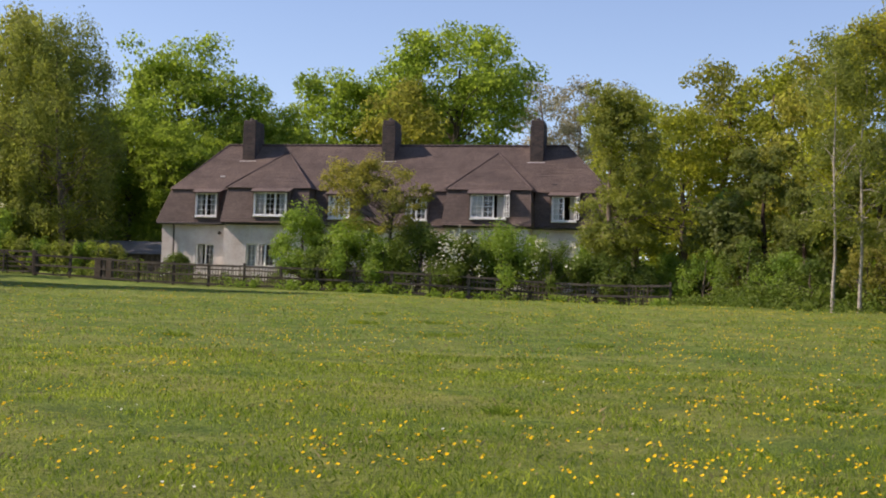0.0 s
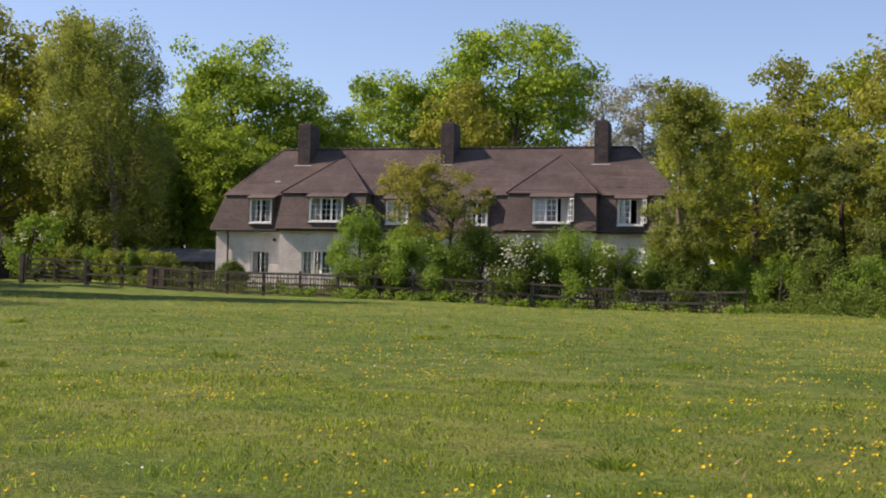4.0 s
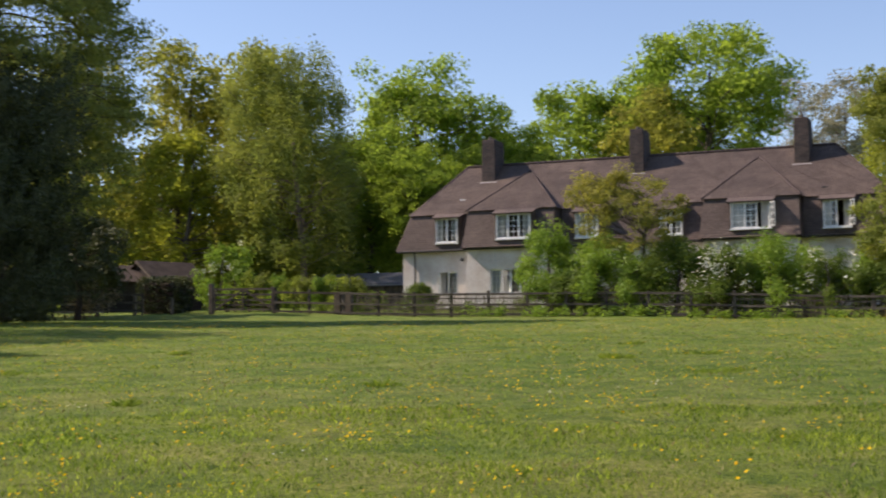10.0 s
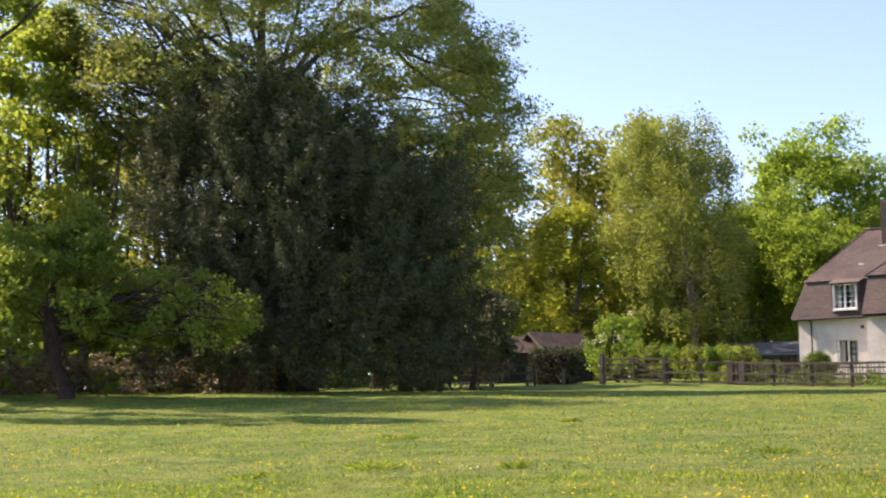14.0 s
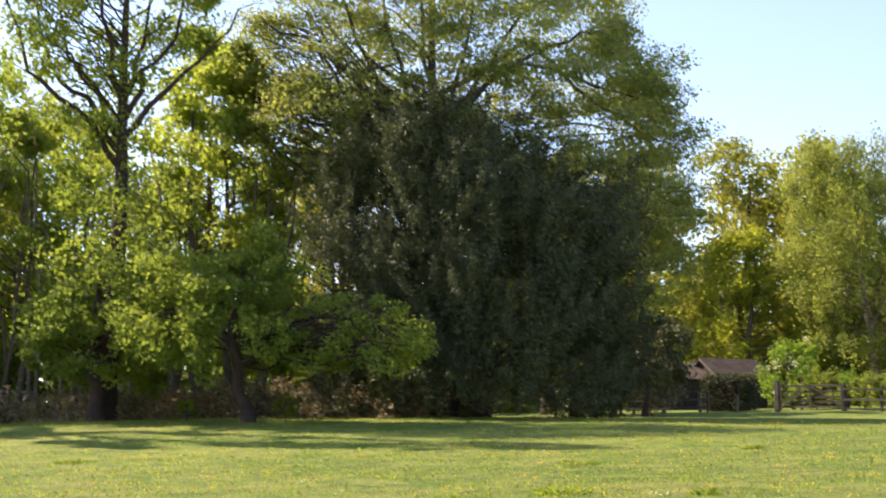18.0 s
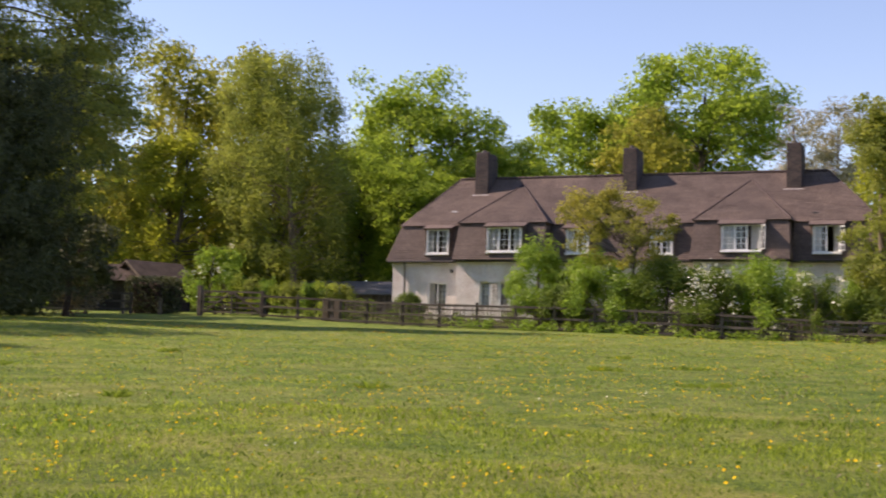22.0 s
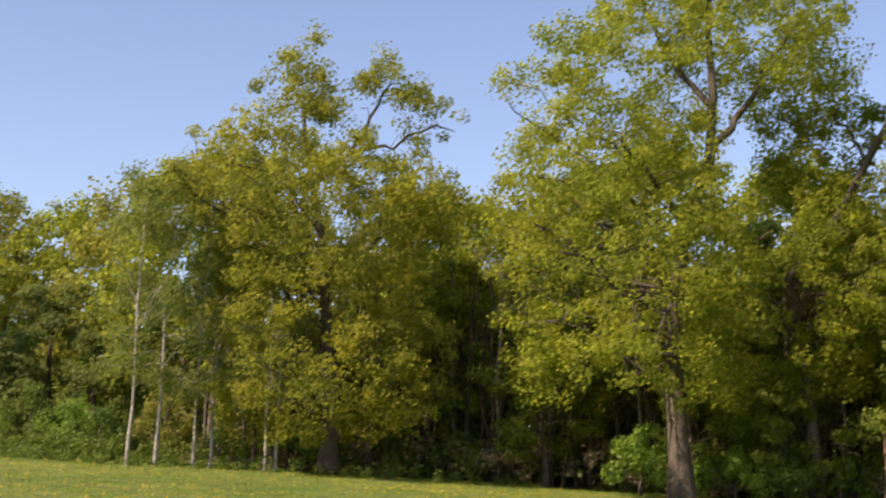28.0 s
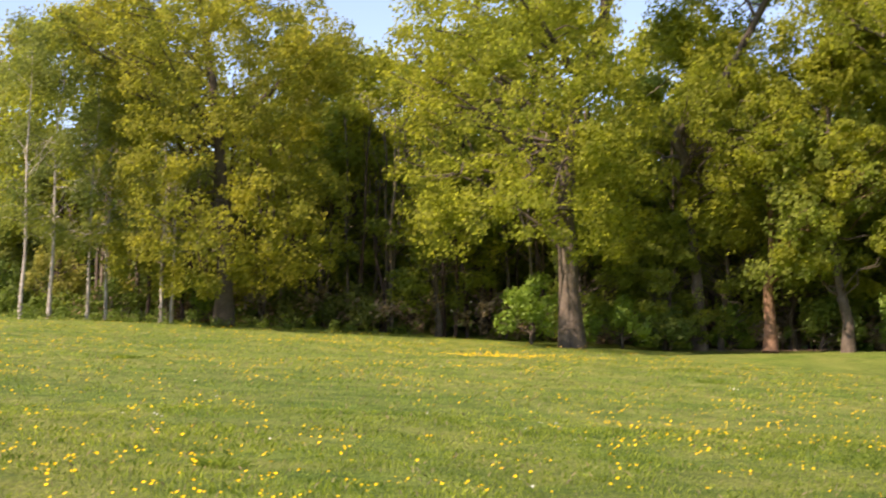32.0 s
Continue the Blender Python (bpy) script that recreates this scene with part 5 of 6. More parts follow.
m = tree_meshes("great_oak", 71, 19.4, 5.5, 2.2, "tall", 1380, 44, 0.135, 0.33, M_BARK, L_OAK_LIME, 0, 46, 0.083, deep=1.0, squash=0.85, thick=0.9, aspect=0.95,
                trunk_path=((0, 0, -1), (-0.3, 0, 3), (-0.4, 0, 5), (0.1, 0, 9), (0.8, 0, 10.4), (0.9, 0, 12.3), (0.7, 0, 15.2), (0.9, 0, 18)),
                rows=((16.2, -2.9, 4.7, 0.95), (14.6, -4.1, 5.1, 0.94), (12.8, -5.0, 4.9, 1.03), (11.2, -5.9, 1.0, 0.97), (9.7, -6.3, 1.0, 1.11), (8.2, -6.4, 1.9, 1.13),
                      (6.6, -6.2, 2.5, 1.12), (5.0, -6.0, 2.9, 1.08), (3.5, -5.6, 2.5, 0.9)),
                knobs=((-1.5, 17.4, 0.67), (-0.5, 17.7, 0.67), (1.5, 18.1, 0.76), (3.3, 17.8, 0.76), (4.1, 17.1, 0.72), (-4.2, 14.8, 0.65), (-4.9, 13.9, 0.6), (-5.4, 12.9, 0.6), (0.5, 16.9, 1.0), (2.4, 16.6, 1.0), (-1.6, 15.6, 0.9), (4.3, 15.2, 0.9), (1.0, 15.4, 1.1), (2.7, 14.2, 1.1), (0.2, 14.0, 1.1), (3.4, 16.2, 0.9), (4.6, 13.4, 1.0),
                       (-1.0, 7.2, 1.1, -2.6), (0.4, 5.6, 1.0, -2.6), (-0.9, 5.2, 1.0, -2.8), (0.7, 8.4, 1.1, -2.4), (-2.2, 8.8, 1.0, -2.4), (0.2, 10.2, 1.0, -2.2)),
                boughs=((((-0.2, 0, 6.2), (-1.6, -0.8, 7.4), (-3.2, -1.2, 7.6), (-4.8, -1.6, 8.6)), 0.15, 0.04), (((0.0, 0, 8.6), (-1.0, -1.4, 9.4), (-1.8, -2.6, 10.6)), 0.13, 0.04),
                        (((0.8, 0, 10.6), (2.0, 0.3, 12.5), (3.6, 0.2, 15.0)), 0.14, 0.04), (((0.9, 0, 12), (-0.6, 0.2, 14.2), (-1.6, 0, 16.6)), 0.12, 0.04)))
put_tree("great_oak", m, 49.9, -26.1, "great old oak with lime-green young leaves standing at the meadow's edge", facing(49.9, -26.1), 1.02)
m = tree_meshes("bronze_oak", 72, 15.4, 5.4, 1.2, "tall", 1150, 52, 0.135, 0.3, M_BARK, L_BRONZE, 0, 56, 0.085, deep=1.0, squash=0.8, thick=0.9, aspect=0.95,
                trunk_path=((0, 0, -1), (-0.1, 0, 3), (-0.5, 0, 7.4), (-0.9, 0, 9.6), (-1.3, 0, 11.2), (-1.7, 0, 14.6)),
                rows=((14.2, -2.5, -0.4, 0.61), (13.1, -3.3, -0.2, 0.8), (11.7, -4.9, -0.1, 0.89), (10.8, -6.0, 2.5, 0.98), (9.8, -6.5, 4.9, 0.98), (8.6, -5.4, 4.3, 1.07),
                      (7.2, -4.9, 3.6, 1.12), (5.8, -4.6, 3.6, 1.12), (4.5, -4.6, 4.4, 1.11), (3.3, -4.9, 4.4, 1.05), (2.3, -4.4, 3.6, 0.85), (1.5, -3.0, 2.4, 0.6)),
                knobs=((-1.0, 15.2, 0.62), (-1.9, 14.8, 0.51), (0.4, 14.1, 0.57), (1.5, 14.6, 0.8), (2.2, 14.0, 0.7), (3.3, 13.0, 0.7), (3.9, 12.5, 0.6), (2.3, 12.0, 0.7), (-1.4, 15.7, 0.5), (-2.6, 13.9, 0.6), (1.0, 12.4, 0.7), (-0.2, 12.2, 0.8), (-1.2, 13.2, 0.8), (2.8, 13.6, 0.7)),
                boughs=((((-0.5, 0, 7.2), (0.6, -0.6, 7.6), (1.8, -0.9, 8.4), (3.0, -1.0, 9.6)), 0.15, 0.04), (((-1.0, 0, 10.2), (0.4, 0, 11.6), (1.2, 0, 13.4), (1.6, 0, 14.2)), 0.1, 0.03),
                        (((0.3, 0, 11.4), (1.8, 0, 11.9), (3.2, 0, 12.5), (4.0, 0, 12.4)), 0.07, 0.02), (((-0.4, 0, 6.8), (-1.8, -0.8, 8.0), (-3.4, -1.2, 9.4)), 0.13, 0.04)))
put_tree("bronze_oak", m, 40.3, -20.0, "spreading oak with bronze-yellow young leaves", facing(40.3, -20.0), 0.94)
m = tree_meshes("old_oak", 73, 17.0, 4.8, 5.0, "fan", 480, 48, 0.14, 0.29, M_BARK, L_OAK_LIME, 0, 4, 0.09, deep=1.1, squash=0.85, thick=1.0, aspect=0.95,
                trunk_path=((0, 0, -1), (0, 0, 0.2), (0.35, 0, 2.6), (0.3, 0, 4.4), (0.7, 0, 6.6), (0.7, 0, 8.2), (1.2, 0, 10), (1.5, 0, 13)),
                rows=((13.7, -4.3, 2.4, 0.83), (12.4, -4.2, 2.6, 1.01), (10.9, -4.4, 2.9, 1.0), (9.5, -4.6, 2.2, 0.9), (8.2, -4.6, -2.0, 0.81)),
                knobs=((-2.0, 15.6, 0.64), (-2.7, 15.8, 0.46), (-0.2, 16.3, 0.73), (0.1, 15.0, 0.9)),
                boughs=((((0.7, -0.1, 8.1), (-0.1, -0.5, 8.3), (-0.7, -0.9, 8.7), (-1.3, -1.1, 9.3), (-1.9, -1.3, 10.4)), 0.17, 0.05), (((0.7, 0, 8.2), (1.7, -0.5, 9.2), (2.2, -0.6, 11.5), (2.0, -0.4, 13.4)), 0.16, 0.05),
                        (((-1.4, -1.1, 9.4), (-2.4, -1.0, 9.8), (-3.2, -0.8, 11.2)), 0.08, 0.03), (((1.0, 0, 9.4), (-0.4, 0, 12.4), (-1.8, 0, 15.6)), 0.12, 0.03)))
ob = put_tree("old_oak", m, 58.6, -32.4, "old oak with a leaning dark trunk, crooked limbs and thin leaves", facing(58.6, -32.4))
rng = np.random.default_rng(731)
tz = rng.uniform(1.2, 7.8, 2600)
sc = 0.36 + 0.45 * np.sin(tz * 1.9) ** 2
pts = np.stack([np.interp(tz, [0, 4, 8], [0.05, 0.5, 0.75]) + rng.normal(size=2600) * sc, -0.3 * tz / 6 + rng.normal(size=2600) * sc, tz], 1)
c = new("twig_tangle", leaf_mesh("twig_tangle", pts, 0.16, rng, L_TWIG, 0.3, 0.2))
c.parent = ob
c["label"] = "tangle of brown leafless twigs clothing the trunk"
# oak whose main limb leans out over its neighbour
m = tree_meshes("leaning_oak", 75, 13.6, 4.0, 4.2, "oak", 560, 50, 0.14, 0.22, M_BARK, L_OAK_LIME, 0, 50, 0.105, deep=1.2, squash=0.85, aspect=0.95,
                trunk_path=((0, 0, -1), (-0.2, 0, 3), (-0.8, -0.4, 7.0), (0.7, -0.4, 9.1), (1.7, -0.3, 10.9), (2.4, 0, 12.1)),
                rows=((9.7, -2.1, 3.0, 1.06), (8.2, -1.5, 3.3, 1.05), (6.6, -1.1, 3.3, 1.04), (5.1, -1.1, 3.1, 0.94), (3.9, -1.3, 2.4, 0.8)),
                knobs=((-1.0, 12.3, 0.98), (0.2, 12.5, 0.97), (1.3, 12.7, 0.87), (1.9, 12.1, 0.77), (-1.4, 11.3, 0.78), (-0.2, 11.1, 0.87), (0.7, 11.3, 0.77),
                       (0.5, 8.6, 1.1, -3.4), (1.8, 7.9, 1.1, -3.4), (2.6, 6.7, 1.0, -3.2), (1.2, 6.3, 1.1, -3.4), (0.2, 7.3, 1.0, -3.2), (2.2, 9.4, 1.0, -3.0), (0.8, 5.1, 1.0, -3.2), (2.6, 5.3, 0.9, -3.2)),
                boughs=((((-0.8, -1.5, 7.0), (0.7, -1.7, 9.1), (1.7, -1.5, 10.9), (2.4, -1.3, 12.1), (4.3, -1.0, 13.3)), 0.16, 0.05), (((1.7, -1.5, 10.8), (1.2, -1.4, 11.8), (0.4, -1.0, 12.6)), 0.07, 0.03),
                        (((0.4, -1.7, 8.5), (1.8, -1.8, 8.6), (3.0, -1.8, 7.6)), 0.06, 0.02), (((-0.3, 0, 4.6), (-0.6, -0.8, 5.8), (-0.8, -1.5, 7.0)), 0.17, 0.16)))
put_tree("leaning_oak", m, 54.8, -25.9, "oak with a reddish trunk and a long dark limb leaning outward", facing(54.8, -25.9))
m = tree_meshes("pale_oak", 76, 7.4, 3.2, 2.0, "oak", 260, 46, 0.15, 0.22, M_PINEBARK, L_FIELD, 0, 50, 0.15, squash=0.85, aspect=0.95, deep=1.3,
                rows=((6.9, -1.3, 4.1, 0.96), (5.8, -1.9, 4.4, 0.99), (4.6, -1.7, 4.4, 0.99), (3.5, -1.3, 2.8, 0.95), (2.4, -0.9, 2.2, 0.85)))
put_tree("young_oak", m, 55.9, -28.1, "young oak with an orange-brown trunk and lime leaves", facing(55.9, -28.1), 0.98)
m = tree_meshes("far_oak", 77, 11.0, 3.0, 1.3, "tall", 130, 90, 0.2, 0.18, M_BARK, L_OAK_LIME, 0, 50, 0.15)
put_tree("young_oak", m, 57.4, -30.0, "slim oak with a brown trunk at the wood's edge")
for i, (x, y, h, r, lf) in enumerate(((49.0, -24.9, 2.2, 1.3, L_SHRUB), (52.0, -25.6, 1.5, 1.4, L_SHRUB), (53.4, -26.0, 1.3, 1.2, L_HEDGE), (56.2, -25.6, 1.6, 1.1, L_SHRUB), (57.6, -28.6, 1.9, 1.3, L_HEDGE), (59.8, -30.6, 2.4, 1.6, L_SHRUB),
                                      (60.6, -34.0, 2.2, 1.6, L_HEDGE), (45.0, -19.6, 1.3, 1.4, L_DARK), (42.5, -18.0, 1.3, 1.4, L_DARK), (54.2, -23.6, 3.2, 1.6, L_FIELD), (61.8, -31.6, 3.4, 1.8, L_FIELD), (47.4, -19.2, 2.4, 1.5, L_DARK))):
    shrub("woodland_shrub", 100 + i, x, y, h, r, lf, "loose green bush beneath the oaks at the meadow's edge", 40, 70, 0.14, group="bushes at the wood's edge")
bm = bmesh.new()
vs = []
for i in range(22):
    a = 2 * math.pi * i / 22
    k = 1 + 0.25 * noise.noise((math.cos(a) * 2, math.sin(a) * 2, 3))
    x, y = 55.3 + 1.9 * k * math.cos(a) - 0.35 * math.sin(a), -28.3 + 0.55 * k * math.sin(a) - 0.9 * math.cos(a)
    vs.append(bm.verts.new((x, y, gz(x, y) + 0.07)))
bm.faces.new(vs)
tagged(part("soil_patch", bm, M_SOIL), "patch of bare reddish trodden soil under the oaks", "soil", kind="structure")
BIRCH = tree_meshes("birch", 74, 9.5, 1.6, 2.0, "tall", 120, 30, 0.12, 0.06, M_BIRCH, L_BIRCH, 0.6, 40, 0.24)
for i, (x, y, s) in enumerate(((33.8, -20.6, 1.0), (34.7, -20.2, 1.03), (36.0, -19.4, 0.9), (36.6, -19.2, 0.85), (38.0, -20.9, 0.85), (38.35, -20.8, 0.9))):
    put_tree("silver_birch", BIRCH, x, y, "slender silver birch with a pale trunk", i * 61, s, "birches at the wood's edge")
for i, (me, x, y, s, lab) in enumerate((
        (POLE_A, 55.0, -22.0, 0.66, "slim tree in the wood"), (POLE_A, 44.5, -15.0, 0.7, "slim tree in the wood"), (POLE_A, 47.5, -18.5, 0.66, "slim tree in the wood"),
        (DARK_A, 44.0, -10.5, 0.9, "dark holly under the oaks"), (DARK_A, 47.0, -14.5, 0.8, "dark holly under the oaks"), (DARK_A, 53.0, -19.5, 0.8, "dark holly under the oaks"),
        (DARK_A, 58.5, -24.0, 0.8, "dark holly under the oaks"), (DARK_B, 62.5, -28.5, 1.0, "dark holly under the oaks"), (DARK_B, 40.5, -13.5, 1.0, "dark holly under the oaks"),
        (DARK_A, 36.5, -10.0, 0.7, "dark holly under the oaks"), (DARK_A, 32.0, -4.5, 0.72, "dark holly beside the garden"), (DARK_A, 33.5, -9.0, 0.5, "dark holly beside the garden"),
        (DARK_B, 30.3, -6.5, 0.75, "dark holly beside the garden"), (OAK_D, 66.0, -34.0, 1.2, "lime-green oak in the wood"), (OAK_C, 60.0, -40.0, 1.0, "bronze-leaved oak in the wood"),
        (OAK_D, 57.0, -45.0, 1.0, "lime-green oak in the wood"))):
    put_tree("holly_tree" if "holly" in lab else "woodland_tree", me, x, y, lab, i * 47, s, "woodland trees")

belt("far_wood", ((-60, -60), (-62, -20), (-45, 15), (-20, 45), (10, 60), (40, 50), (60, 20), (80, -5), (95, -40), (85, -75)), 12, 3.5, 60000, 1.1, L_HEDGE, 81, "distant wood closing the view")
belt("wood_edge", ((-26, -52), (-24, -36), (-22, -22), (-24, -4), (-22, 12), (-8, 20)), 5.0, 2.2, 34000, 0.42, L_HEDGE, 82, "green undergrowth beneath the trees")
belt("wood_floor", ((36, -15), (43, -17.5), (50, -21.5), (56, -24), (61, -29), (64, -36)), 1.6, 0.9, 16000, 0.13, L_LITTER, 88, "brown brushwood and dead bracken along the shaded edge of the wood")
belt("wood_shade", ((33, 6), (37, -1), (42, -7), (50, -13), (58, -18), (66, -28), (68, -45)), 6, 2.5, 46000, 0.4, L_SHRUB, 83, "dark holly and undergrowth inside the wood")
belt("bramble_bank", ((29.5, -9.0), (31.5, -12.5), (33.5, -16), (36.5, -17)), 0.9, 0.6, 10000, 0.11, L_HEDGE, 84, "brambles and nettles along the wood's edge")
belt("bracken", ((-11.5, -40.2), (-8.0, -37.4), (-5.0, -35.0), (-1.5, -31.5)), 1.1, 0.5, 8000, 0.12, L_LITTER, 89, "brown bracken and leafless twigs under the young oaks")
belt("yew_litter", ((-16, -46), (-14, -36), (-9, -32), (-7, -27)), 1.1, 1.3, 7000, 0.22, L_LITTER, 85, "brown leafless undergrowth beneath the trees")

# thin bare poles inside the wood
POLE_BARE = []
for k in range(4):
    rng = np.random.default_rng(90 + k)
    zs = np.linspace(-0.2, 7.5, 7)
    path = np.c_[np.cumsum(rng.normal(size=7)) * 0.12, np.cumsum(rng.normal(size=7)) * 0.12, zs]
    items = [tube(path, np.linspace(0.075, 0.03, 7), 6)]
    for j in range(5):
        b = path[2 + j % 5]
        e = b + np.array([rng.normal() * 0.9, rng.normal() * 0.9, rng.uniform(0.6, 1.6)])
        items.append(tube([b, (b + e) / 2 + rng.normal(size=3) * 0.08, e], [0.025, 0.018, 0.008], 4))
    v, f = join_tubes(items)
    POLE_BARE.append(mesh_of("sapling", v, f, [(M_BARK_LIT, M_BARK, M_BARK_LIT, M_BARK_DARK)[k]], True))
rng = random.Random(12)
EDGE = ((29.5, -9.0), (33.5, -18.0), (38.5, -18.8), (44.0, -19.5), (49.0, -22.0), (55.0, -24.5), (60.0, -29.5), (62.5, -36.0))
for i in range(105):
    q = rng.uniform(1.5, 6.6)
    a, b = EDGE[int(q)], EDGE[int(q) + 1]
    x, y = a[0] + (b[0] - a[0]) * (q % 1) + rng.uniform(-0.3, 2.5), a[1] + (b[1] - a[1]) * (q % 1) + rng.uniform(0.3, 3.5)
    ob = new("sapling", POLE_BARE[i % 4])
    ob.location, ob.rotation_euler, ob.scale = (x, y, gz(x, y)), (rng.gauss(0, 0.06), rng.gauss(0, 0.06), rng.uniform(0, 6)), (1, 1, rng.uniform(0.7, 1.15))
    tagged(ob, "thin leafless sapling stem in the shade of the wood", "sapling", "saplings in the wood")
for i in range(42):
    q, d = rng.uniform(-5, 9), rng.uniform(2.5, 9)
    x, y = -10 - 0.6 * q - 0.8 * d, -37 - 0.75 * q + 0.6 * d
    ob = new("sapling", POLE_BARE[(0, 0, 1, 2)[i % 4]])
    ob.location, ob.rotation_euler, ob.scale = (x, y, gz(x, y)), (rng.gauss(0, 0.08), rng.gauss(0, 0.08), rng.uniform(0, 6)), (1.2, 1.2, rng.uniform(0.8, 1.4))
    tagged(ob, "thin leafless sapling stem among the young oaks", "sapling", "saplings in the wood")

belt("garden_edge", ((-0.5, -7.3), (4.0, -7.4), (8.5, -7.6), (12.0, -7.8)), 0.62, 0.3, 7000, 0.08, L_HEDGE, 90, "low dark green planting behind the garden fence")
belt("fence_verge", ((8.5, -9.2), (14, -9.4), (20, -9.6), (28.5, -9.9)), 0.3, 0.2, 6000, 0.1, L_SHRUB, 86, "nettles and long grass growing through the fence")
for i, (x, y, h, r, lf) in enumerate(((29.6, -8.4, 2.4, 1.4, L_SHRUB), (31.2, -10.6, 2.8, 1.6, L_HEDGE), (32.6, -13.2, 2.2, 1.4, L_SHRUB), (33.6, -15.4, 1.9, 1.2, L_HEDGE), (35.4, -16.4, 2.3, 1.4, L_OLIVE), (37.6, -17.2, 1.9, 1.3, L_HEDGE), (39.6, -17.8, 1.6, 1.2, L_SHRUB), (30.6, -7.0, 3.2, 1.5, L_OLIVE))):
    shrub("edge_shrub", 170 + i, x, y, h, r, lf, "wild bush at the corner of the wood and the garden", 45, 70, 0.11, group="bushes beside the garden")
belt("bank_weeds", ((29, -14), (31.5, -19), (35, -21.5), (40, -20.5), (46, -22)), 0.35, 0.5, 6000, 0.08, L_HEDGE, 87, "low weeds along the edge of the wood")


# ---------------------------------------------------------------- sheds and rails beyond the gate


def shed(name, x, y, w, d, eave, ridge, turn, label, wall, roofm, post_front=False):
    """A low boarded shed with a pitched roof; the ridge runs along its length."""
    ob = thing(name, label, "shed", (x, y, gz(x, y)), turn)
    n = max(4, int(w / 0.16))
    for i in range(n):
        a, b = -w / 2 + w * i / n, -w / 2 + w * (i + 0.94) / n
        box_part("board", (a, -d / 2, -0.3), (b, -d / 2 + 0.03 + 0.01 * (i % 2), eave), wall, ob)
    box_part("back_wall", (-w / 2, d / 2 - 0.05, -0.3), (w / 2, d / 2, eave), wall, ob)
    for sx in (-1, 1):
        bm = bmesh.new()
        vs = [(sx * w / 2, -d / 2 + 0.05, -0.3), (sx * w / 2, d / 2 - 0.06, -0.3), (sx * w / 2, d / 2 - 0.06, eave), (sx * w / 2, 0, ridge - 0.05), (sx * w / 2, -d / 2 + 0.05, eave)]
        f = bm.faces.new([bm.verts.new(v) for v in vs])
        r = bmesh.ops.extrude_face_region(bm, geom=[f])
        for v in r["geom"]:
            if isinstance(v, bmesh.types.BMVert):
                v.co.x -= sx * 0.04
        part("gable_wall", bm, wall, ob)
    for sy in (-1, 1):
        q = [(-w / 2 - 0.2, sy * (d / 2 + 0.25), eave - 0.12), (w / 2 + 0.2, sy * (d / 2 + 0.25), eave - 0.12), (w / 2 + 0.2, 0, ridge), (-w / 2 - 0.2, 0, ridge)]
        poly_part("roof", [q if sy < 0 else q[::-1]], roofm, ob, "", False, 0.06)
    for sx in (-1, 1):
        bm = bmesh.new()
        add_box(bm, (sx * (w / 2 + 0.21), -0.02, 0), (sx * (w / 2 + 0.24), 0.1, math.hypot(d / 2 + 0.25, ridge - eave + 0.12)), 0)
        bmesh.ops.transform(bm, matrix=Matrix.Translation((0, -d / 2 - 0.25, eave - 0.14)) @ Matrix.Rotation(-math.atan2(d / 2 + 0.25, ridge - eave + 0.12), 4, "X"), verts=bm.verts)
        part("bargeboard", bm, M_PALE, ob)
    return ob


shed("garden_shed", -11.4, -1.8, 3.0, 2.6, 1.7, 2.6, 68, "dark boarded shed with a brown pitched roof", M_SHEDWALL, M_SHEDROOF)
shed("open_shed", -13.9, -3.6, 4.0, 2.6, 1.65, 2.45, 32, "low open-fronted shed with a rusty brown roof", M_SHEDWALL, M_SHEDROOF)
shed("outhouse", -4.6, 8.6, 6.0, 3.4, 1.15, 1.85, 5, "low outhouse with a grey sheet roof beside the cottage", M_PALE, M_SLATE)
hb = thing("clipped_hedge", "dark square clipped evergreen hedge beside the track", "hedge", (-7.5, -7.6, gz(-7.5, -7.6)))
rng = np.random.default_rng(33)
pts = rng.uniform((-1.15, -0.8, 0.0), (1.15, 0.8, 1.75), (5200, 3))
edge = np.max(np.abs(pts - np.array([0, 0, 0.87])) / np.array([1.15, 0.8, 0.87]), axis=1) > 0.72
c = new("foliage", leaf_mesh("hedge_leaves", pts[edge], 0.12, rng, L_YEW))
c.parent = hb
bm = bmesh.new()
add_box(bm, (-0.85, -0.55, -0.1), (0.85, 0.55, 1.45), 0.1)
part("core", bm, M_BARK_DARK, hb)

rails = thing("split_rail_fence", "short pale split-rail fence beside the yew", "fence")
ra, rb = (-9.3, -13.6), (-6.1, -11.5)
for k in range(3):
    x, y = ra[0] + (rb[0] - ra[0]) * k / 2, ra[1] + (rb[1] - ra[1]) * k / 2
    post(rails, x, y, 1.0, 0.1, M_FENCE)
for zz in (0.25, 0.6, 0.95):
    part("rail", rail_mesh((*ra, gz(*ra) + zz), ((ra[0] + rb[0]) / 2 + 0.2, (ra[1] + rb[1]) / 2 + 0.1, gz(*ra) + zz), 0.09, 0.05, 3), M_NEWWOOD, rails)
    part("rail", rail_mesh(((ra[0] + rb[0]) / 2, (ra[1] + rb[1]) / 2, gz(*rb) + zz), (*rb, gz(*rb) + zz), 0.09, 0.05, 4), M_FENCE, rails)
for x, y, h in ((-6.2, -9.0, 0.75), (-7.6, -9.9, 0.9)):
    g = thing("track_post", "short weathered wooden post beside the track", "post", group="posts by the track")
    post(g, x, y, h, 0.14, M_PALE)

# ---------------------------------------------------------------- meadow grass and flowers


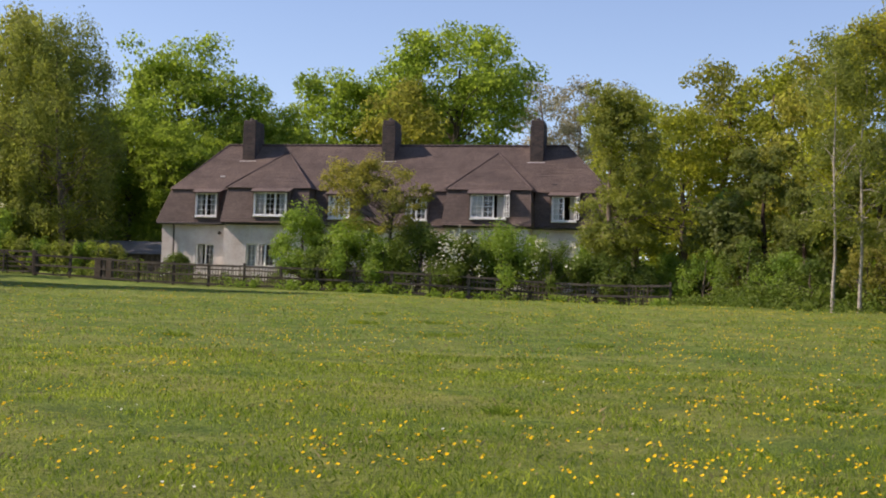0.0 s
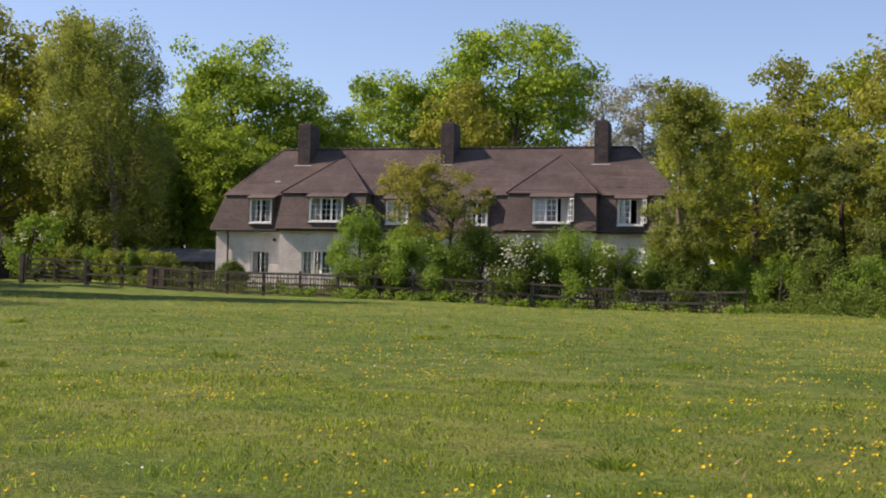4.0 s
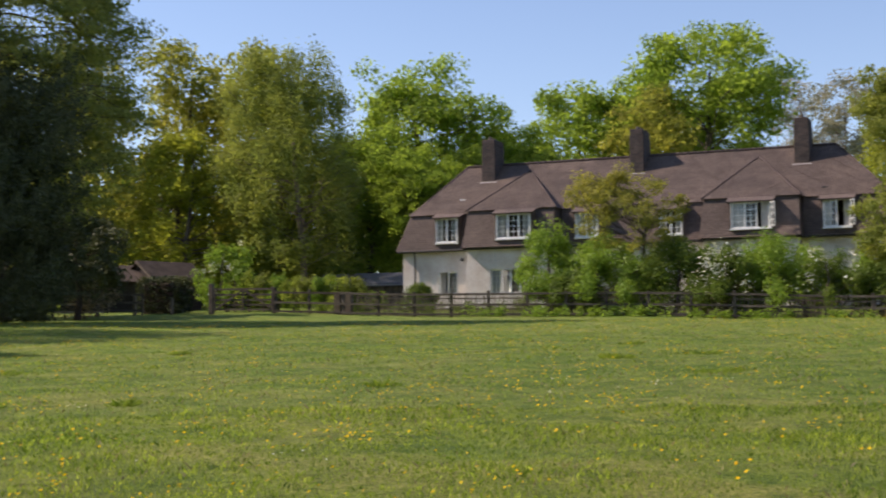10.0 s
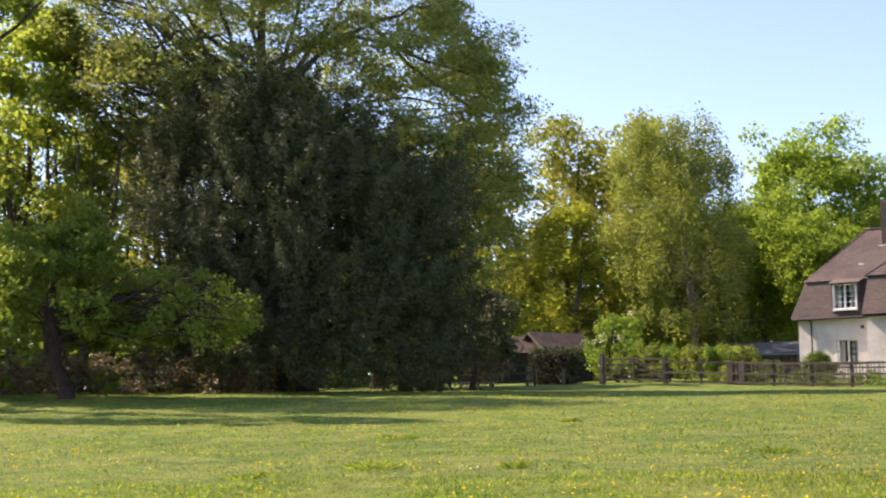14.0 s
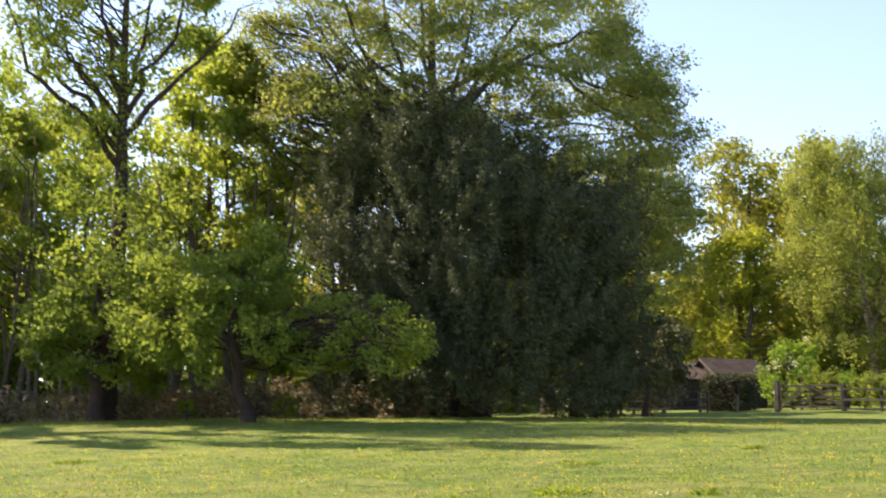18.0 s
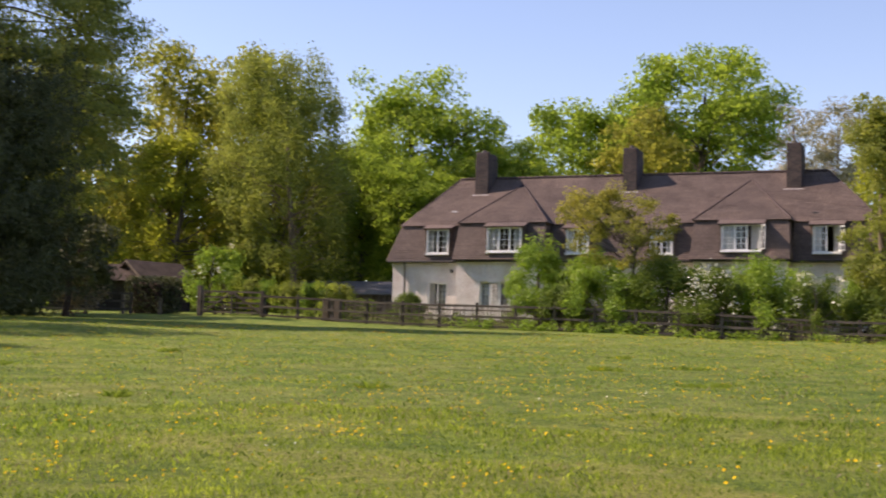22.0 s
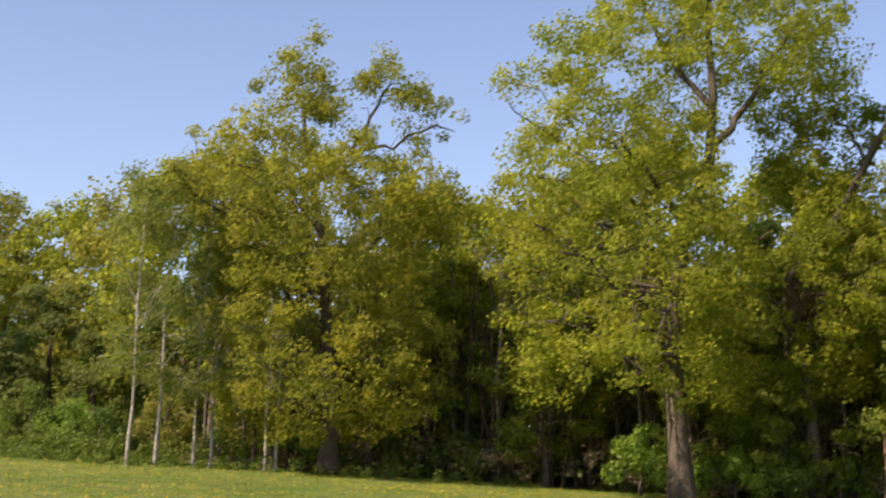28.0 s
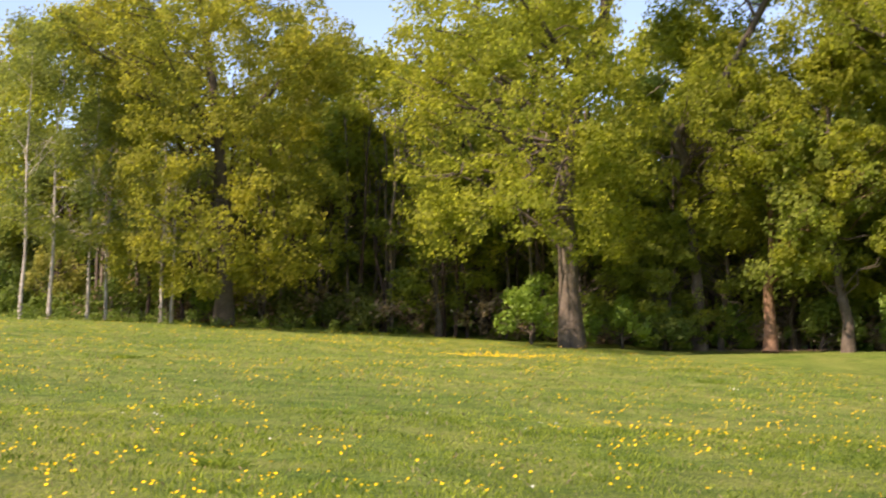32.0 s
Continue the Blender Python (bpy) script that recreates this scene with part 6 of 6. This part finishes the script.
def blades(name, n, rmin, rmax, width, height, material, seed, label, spread=(-46, 68)):
    """Single grass blades, denser towards the path over the meadow."""
    rng = np.random.default_rng(seed)
    r = rng.uniform(rmin, rmax, n)
    a = np.radians(rng.uniform(spread[0], spread[1], n))
    x, y = 29.3 - r * np.sin(a), -66.8 + r * np.cos(a)
    keep = (y < -10.2) & (x < 50) & (x > -14)
    x, y, r = x[keep], y[keep], r[keep]
    n = len(x)
    z = np.array([gz(p, q) + 0.05 * noise.noise((p * 0.35, q * 0.35, 0)) + 0.03 * noise.noise((p * 1.1, q * 1.1, 5)) for p, q in zip(x, y)])
    tuft = np.array([noise.noise((p * 0.9, q * 0.9, 9)) + 0.6 * noise.noise((p * 3.1, q * 3.1, 3)) for p, q in zip(x, y)])
    far = np.clip(r / 9.0, 1, 3.2)
    h = height * rng.uniform(0.5, 1.2, n) * (1 + 0.6 * np.clip(tuft, -0.6, 1.2))
    w = width * rng.uniform(0.6, 1.3, n) * far
    t = rng.uniform(0, 2 * np.pi, n)
    d = np.stack([np.cos(t), np.sin(t)], 1)
    lean = rng.uniform(0.1, 0.75, n)[:, None] * h[:, None]
    ld = rng.normal(size=(n, 2)) * 0.85
    b = np.stack([x, y], 1)
    v0 = np.c_[b - d * w[:, None] / 2, z - 0.01]
    v1 = np.c_[b + d * w[:, None] / 2, z - 0.01]
    m0 = np.c_[b + d * w[:, None] * 0.35 + ld * lean * 0.35, z + h * 0.5]
    v2 = np.c_[b + ld * lean, z + h * 0.85]
    v = np.stack([v0, v1, m0, v2], 1).reshape(-1, 3)
    me = bpy.data.meshes.new(name)
    me.vertices.add(4 * n)
    me.vertices.foreach_set("co", v.astype(np.float32).ravel())
    me.loops.add(4 * n)
    me.loops.foreach_set("vertex_index", np.arange(4 * n, dtype=np.int32))
    me.polygons.add(n)
    me.polygons.foreach_set("loop_start", np.arange(0, 4 * n, 4, dtype=np.int32))
    me.polygons.foreach_set("loop_total", np.full(n, 4, np.int32))
    me.materials.append(material)
    me.update(calc_edges=True)
    tagged(new(name, me), label, "grass", kind="stuff")


blades("meadow_grass", 120000, 15, 50, 0.006, 0.04, L_GRASS, 5, "short tufted green meadow grass")
blades("near_grass", 190000, 6.2, 18, 0.005, 0.036, L_GRASS, 15, "fine green grass blades close to the path")
blades("dry_grass", 26000, 8.0, 46, 0.0045, 0.05, L_STRAW, 6, "scattered dry straw-coloured grass")


def tussocks(name, places, material, seed, label):
    """Dark clumps of longer grass that stand out of the turf."""
    rng = np.random.default_rng(seed)
    vs, fs = [], []
    for cx, cy, wide in places:
        for _ in range(150):
            a, q = rng.uniform(0, 6.28), wide * rng.uniform() ** 0.6
            x, y = cx + q * math.cos(a), cy + q * math.sin(a)
            z = gz(x, y) + 0.05 * noise.noise((x * 0.35, y * 0.35, 0)) + 0.03 * noise.noise((x * 1.1, y * 1.1, 5))
            h, t = 0.075 * rng.uniform(0.5, 1.3) * (1.2 - 0.6 * q / wide), rng.uniform(0, 6.28)
            w, lx, ly = 0.004, rng.normal() * 0.045 + 0.05 * math.cos(a), rng.normal() * 0.045 + 0.05 * math.sin(a)
            k = len(vs)
            vs += [(x - w * math.cos(t), y - w * math.sin(t), z - 0.01), (x + w * math.cos(t), y + w * math.sin(t), z - 0.01),
                   (x + lx * 0.4 + w * 0.6 * math.cos(t), y + ly * 0.4 + w * 0.6 * math.sin(t), z + h * 0.6), (x + lx, y + ly, z + h)]
            fs.append((k, k + 1, k + 2, k + 3))
    tagged(new(name, mesh_of(name, vs, fs, [material])), label, "grass", kind="stuff")


rng = random.Random(77)
TUFTS = []
for i in range(26):
    r, a = 9.0 + 22 * rng.random() ** 1.2, radians(rng.uniform(-44, 64))
    TUFTS.append((29.2 - r * math.sin(a), -65.5 + r * math.cos(a), rng.uniform(0.15, 0.4)))
tussocks("grass_tussocks", TUFTS, L_TUSSOCK, 19, "dark green tussocks of longer grass in the meadow")


def flower_field(name, n, radius, height, material, seed, label, patches=(), sides=6, clumpy=1.0):
    """Open flower heads just above the grass, gathered in loose patches."""
    rng = np.random.default_rng(seed)
    pts = []
    while len(pts) < n:
        r, a = 5.0 + 42 * rng.uniform() ** 0.9, math.radians(rng.uniform(-46, 68))
        x, y = 29.3 - r * math.sin(a), -66.8 + r * math.cos(a)
        if y > -10.5 or x > 50 or x < -12:
            continue
        if noise.noise((x * 0.28, y * 0.28, seed)) * 1.3 + noise.noise((x * 1.2, y * 1.2, seed + 2)) * 0.9 < rng.uniform(-0.9, 1.1) * clumpy:
            continue
        k = int(rng.integers(1, 6)) if rng.uniform() < 0.45 * clumpy else 1
        pts += [(x + rng.normal() * 0.11 * (k > 1), y + rng.normal() * 0.11 * (k > 1)) for _ in range(k)]
    for cx, cy, sx, sy, m in patches:
        pts += [(cx + rng.normal() * sx, cy + rng.normal() * sy) for _ in range(m)]
    verts, faces = [], []
    for x, y in pts:
        z = gz(x, y) + 0.05 * noise.noise((x * 0.35, y * 0.35, 0)) + 0.03 * noise.noise((x * 1.1, y * 1.1, 5)) + height * rng.uniform(0.6, 1.5)
        rad = radius * rng.uniform(0.7, 1.25)
        tilt = Vector((rng.normal() * 0.35 - 0.25, rng.normal() * 0.35 - 0.35, 1)).normalized()
        u = tilt.orthogonal().normalized()
        w = tilt.cross(u)
        k = len(verts)
        for i in range(sides):
            t = 2 * math.pi * i / sides
            verts.append(Vector((x, y, z)) + (u * math.cos(t) + w * math.sin(t)) * rad + tilt * rad * 0.25)
        verts.append((x, y, z - rad * 0.3))
        faces += [(k + i, k + (i + 1) % sides, k + sides) for i in range(sides)]
    tagged(new(name, mesh_of(name, verts, faces, [material])), label, "flowers", kind="stuff")


flower_field("dandelions", 11000, 0.0128, 0.06, L_YELLOW, 7, "bright yellow dandelions open in the meadow",
             ((41.6, -36.2, 1.3, 0.3, 300), (40.5, -30.5, 2.5, 1.0, 160), (44.6, -35.0, 1.5, 0.4, 140), (33, -27, 3, 1.5, 120)))
flower_field("daisies", 380, 0.011, 0.04, L_BLOSSOM, 8, "small white daisies in the turf")
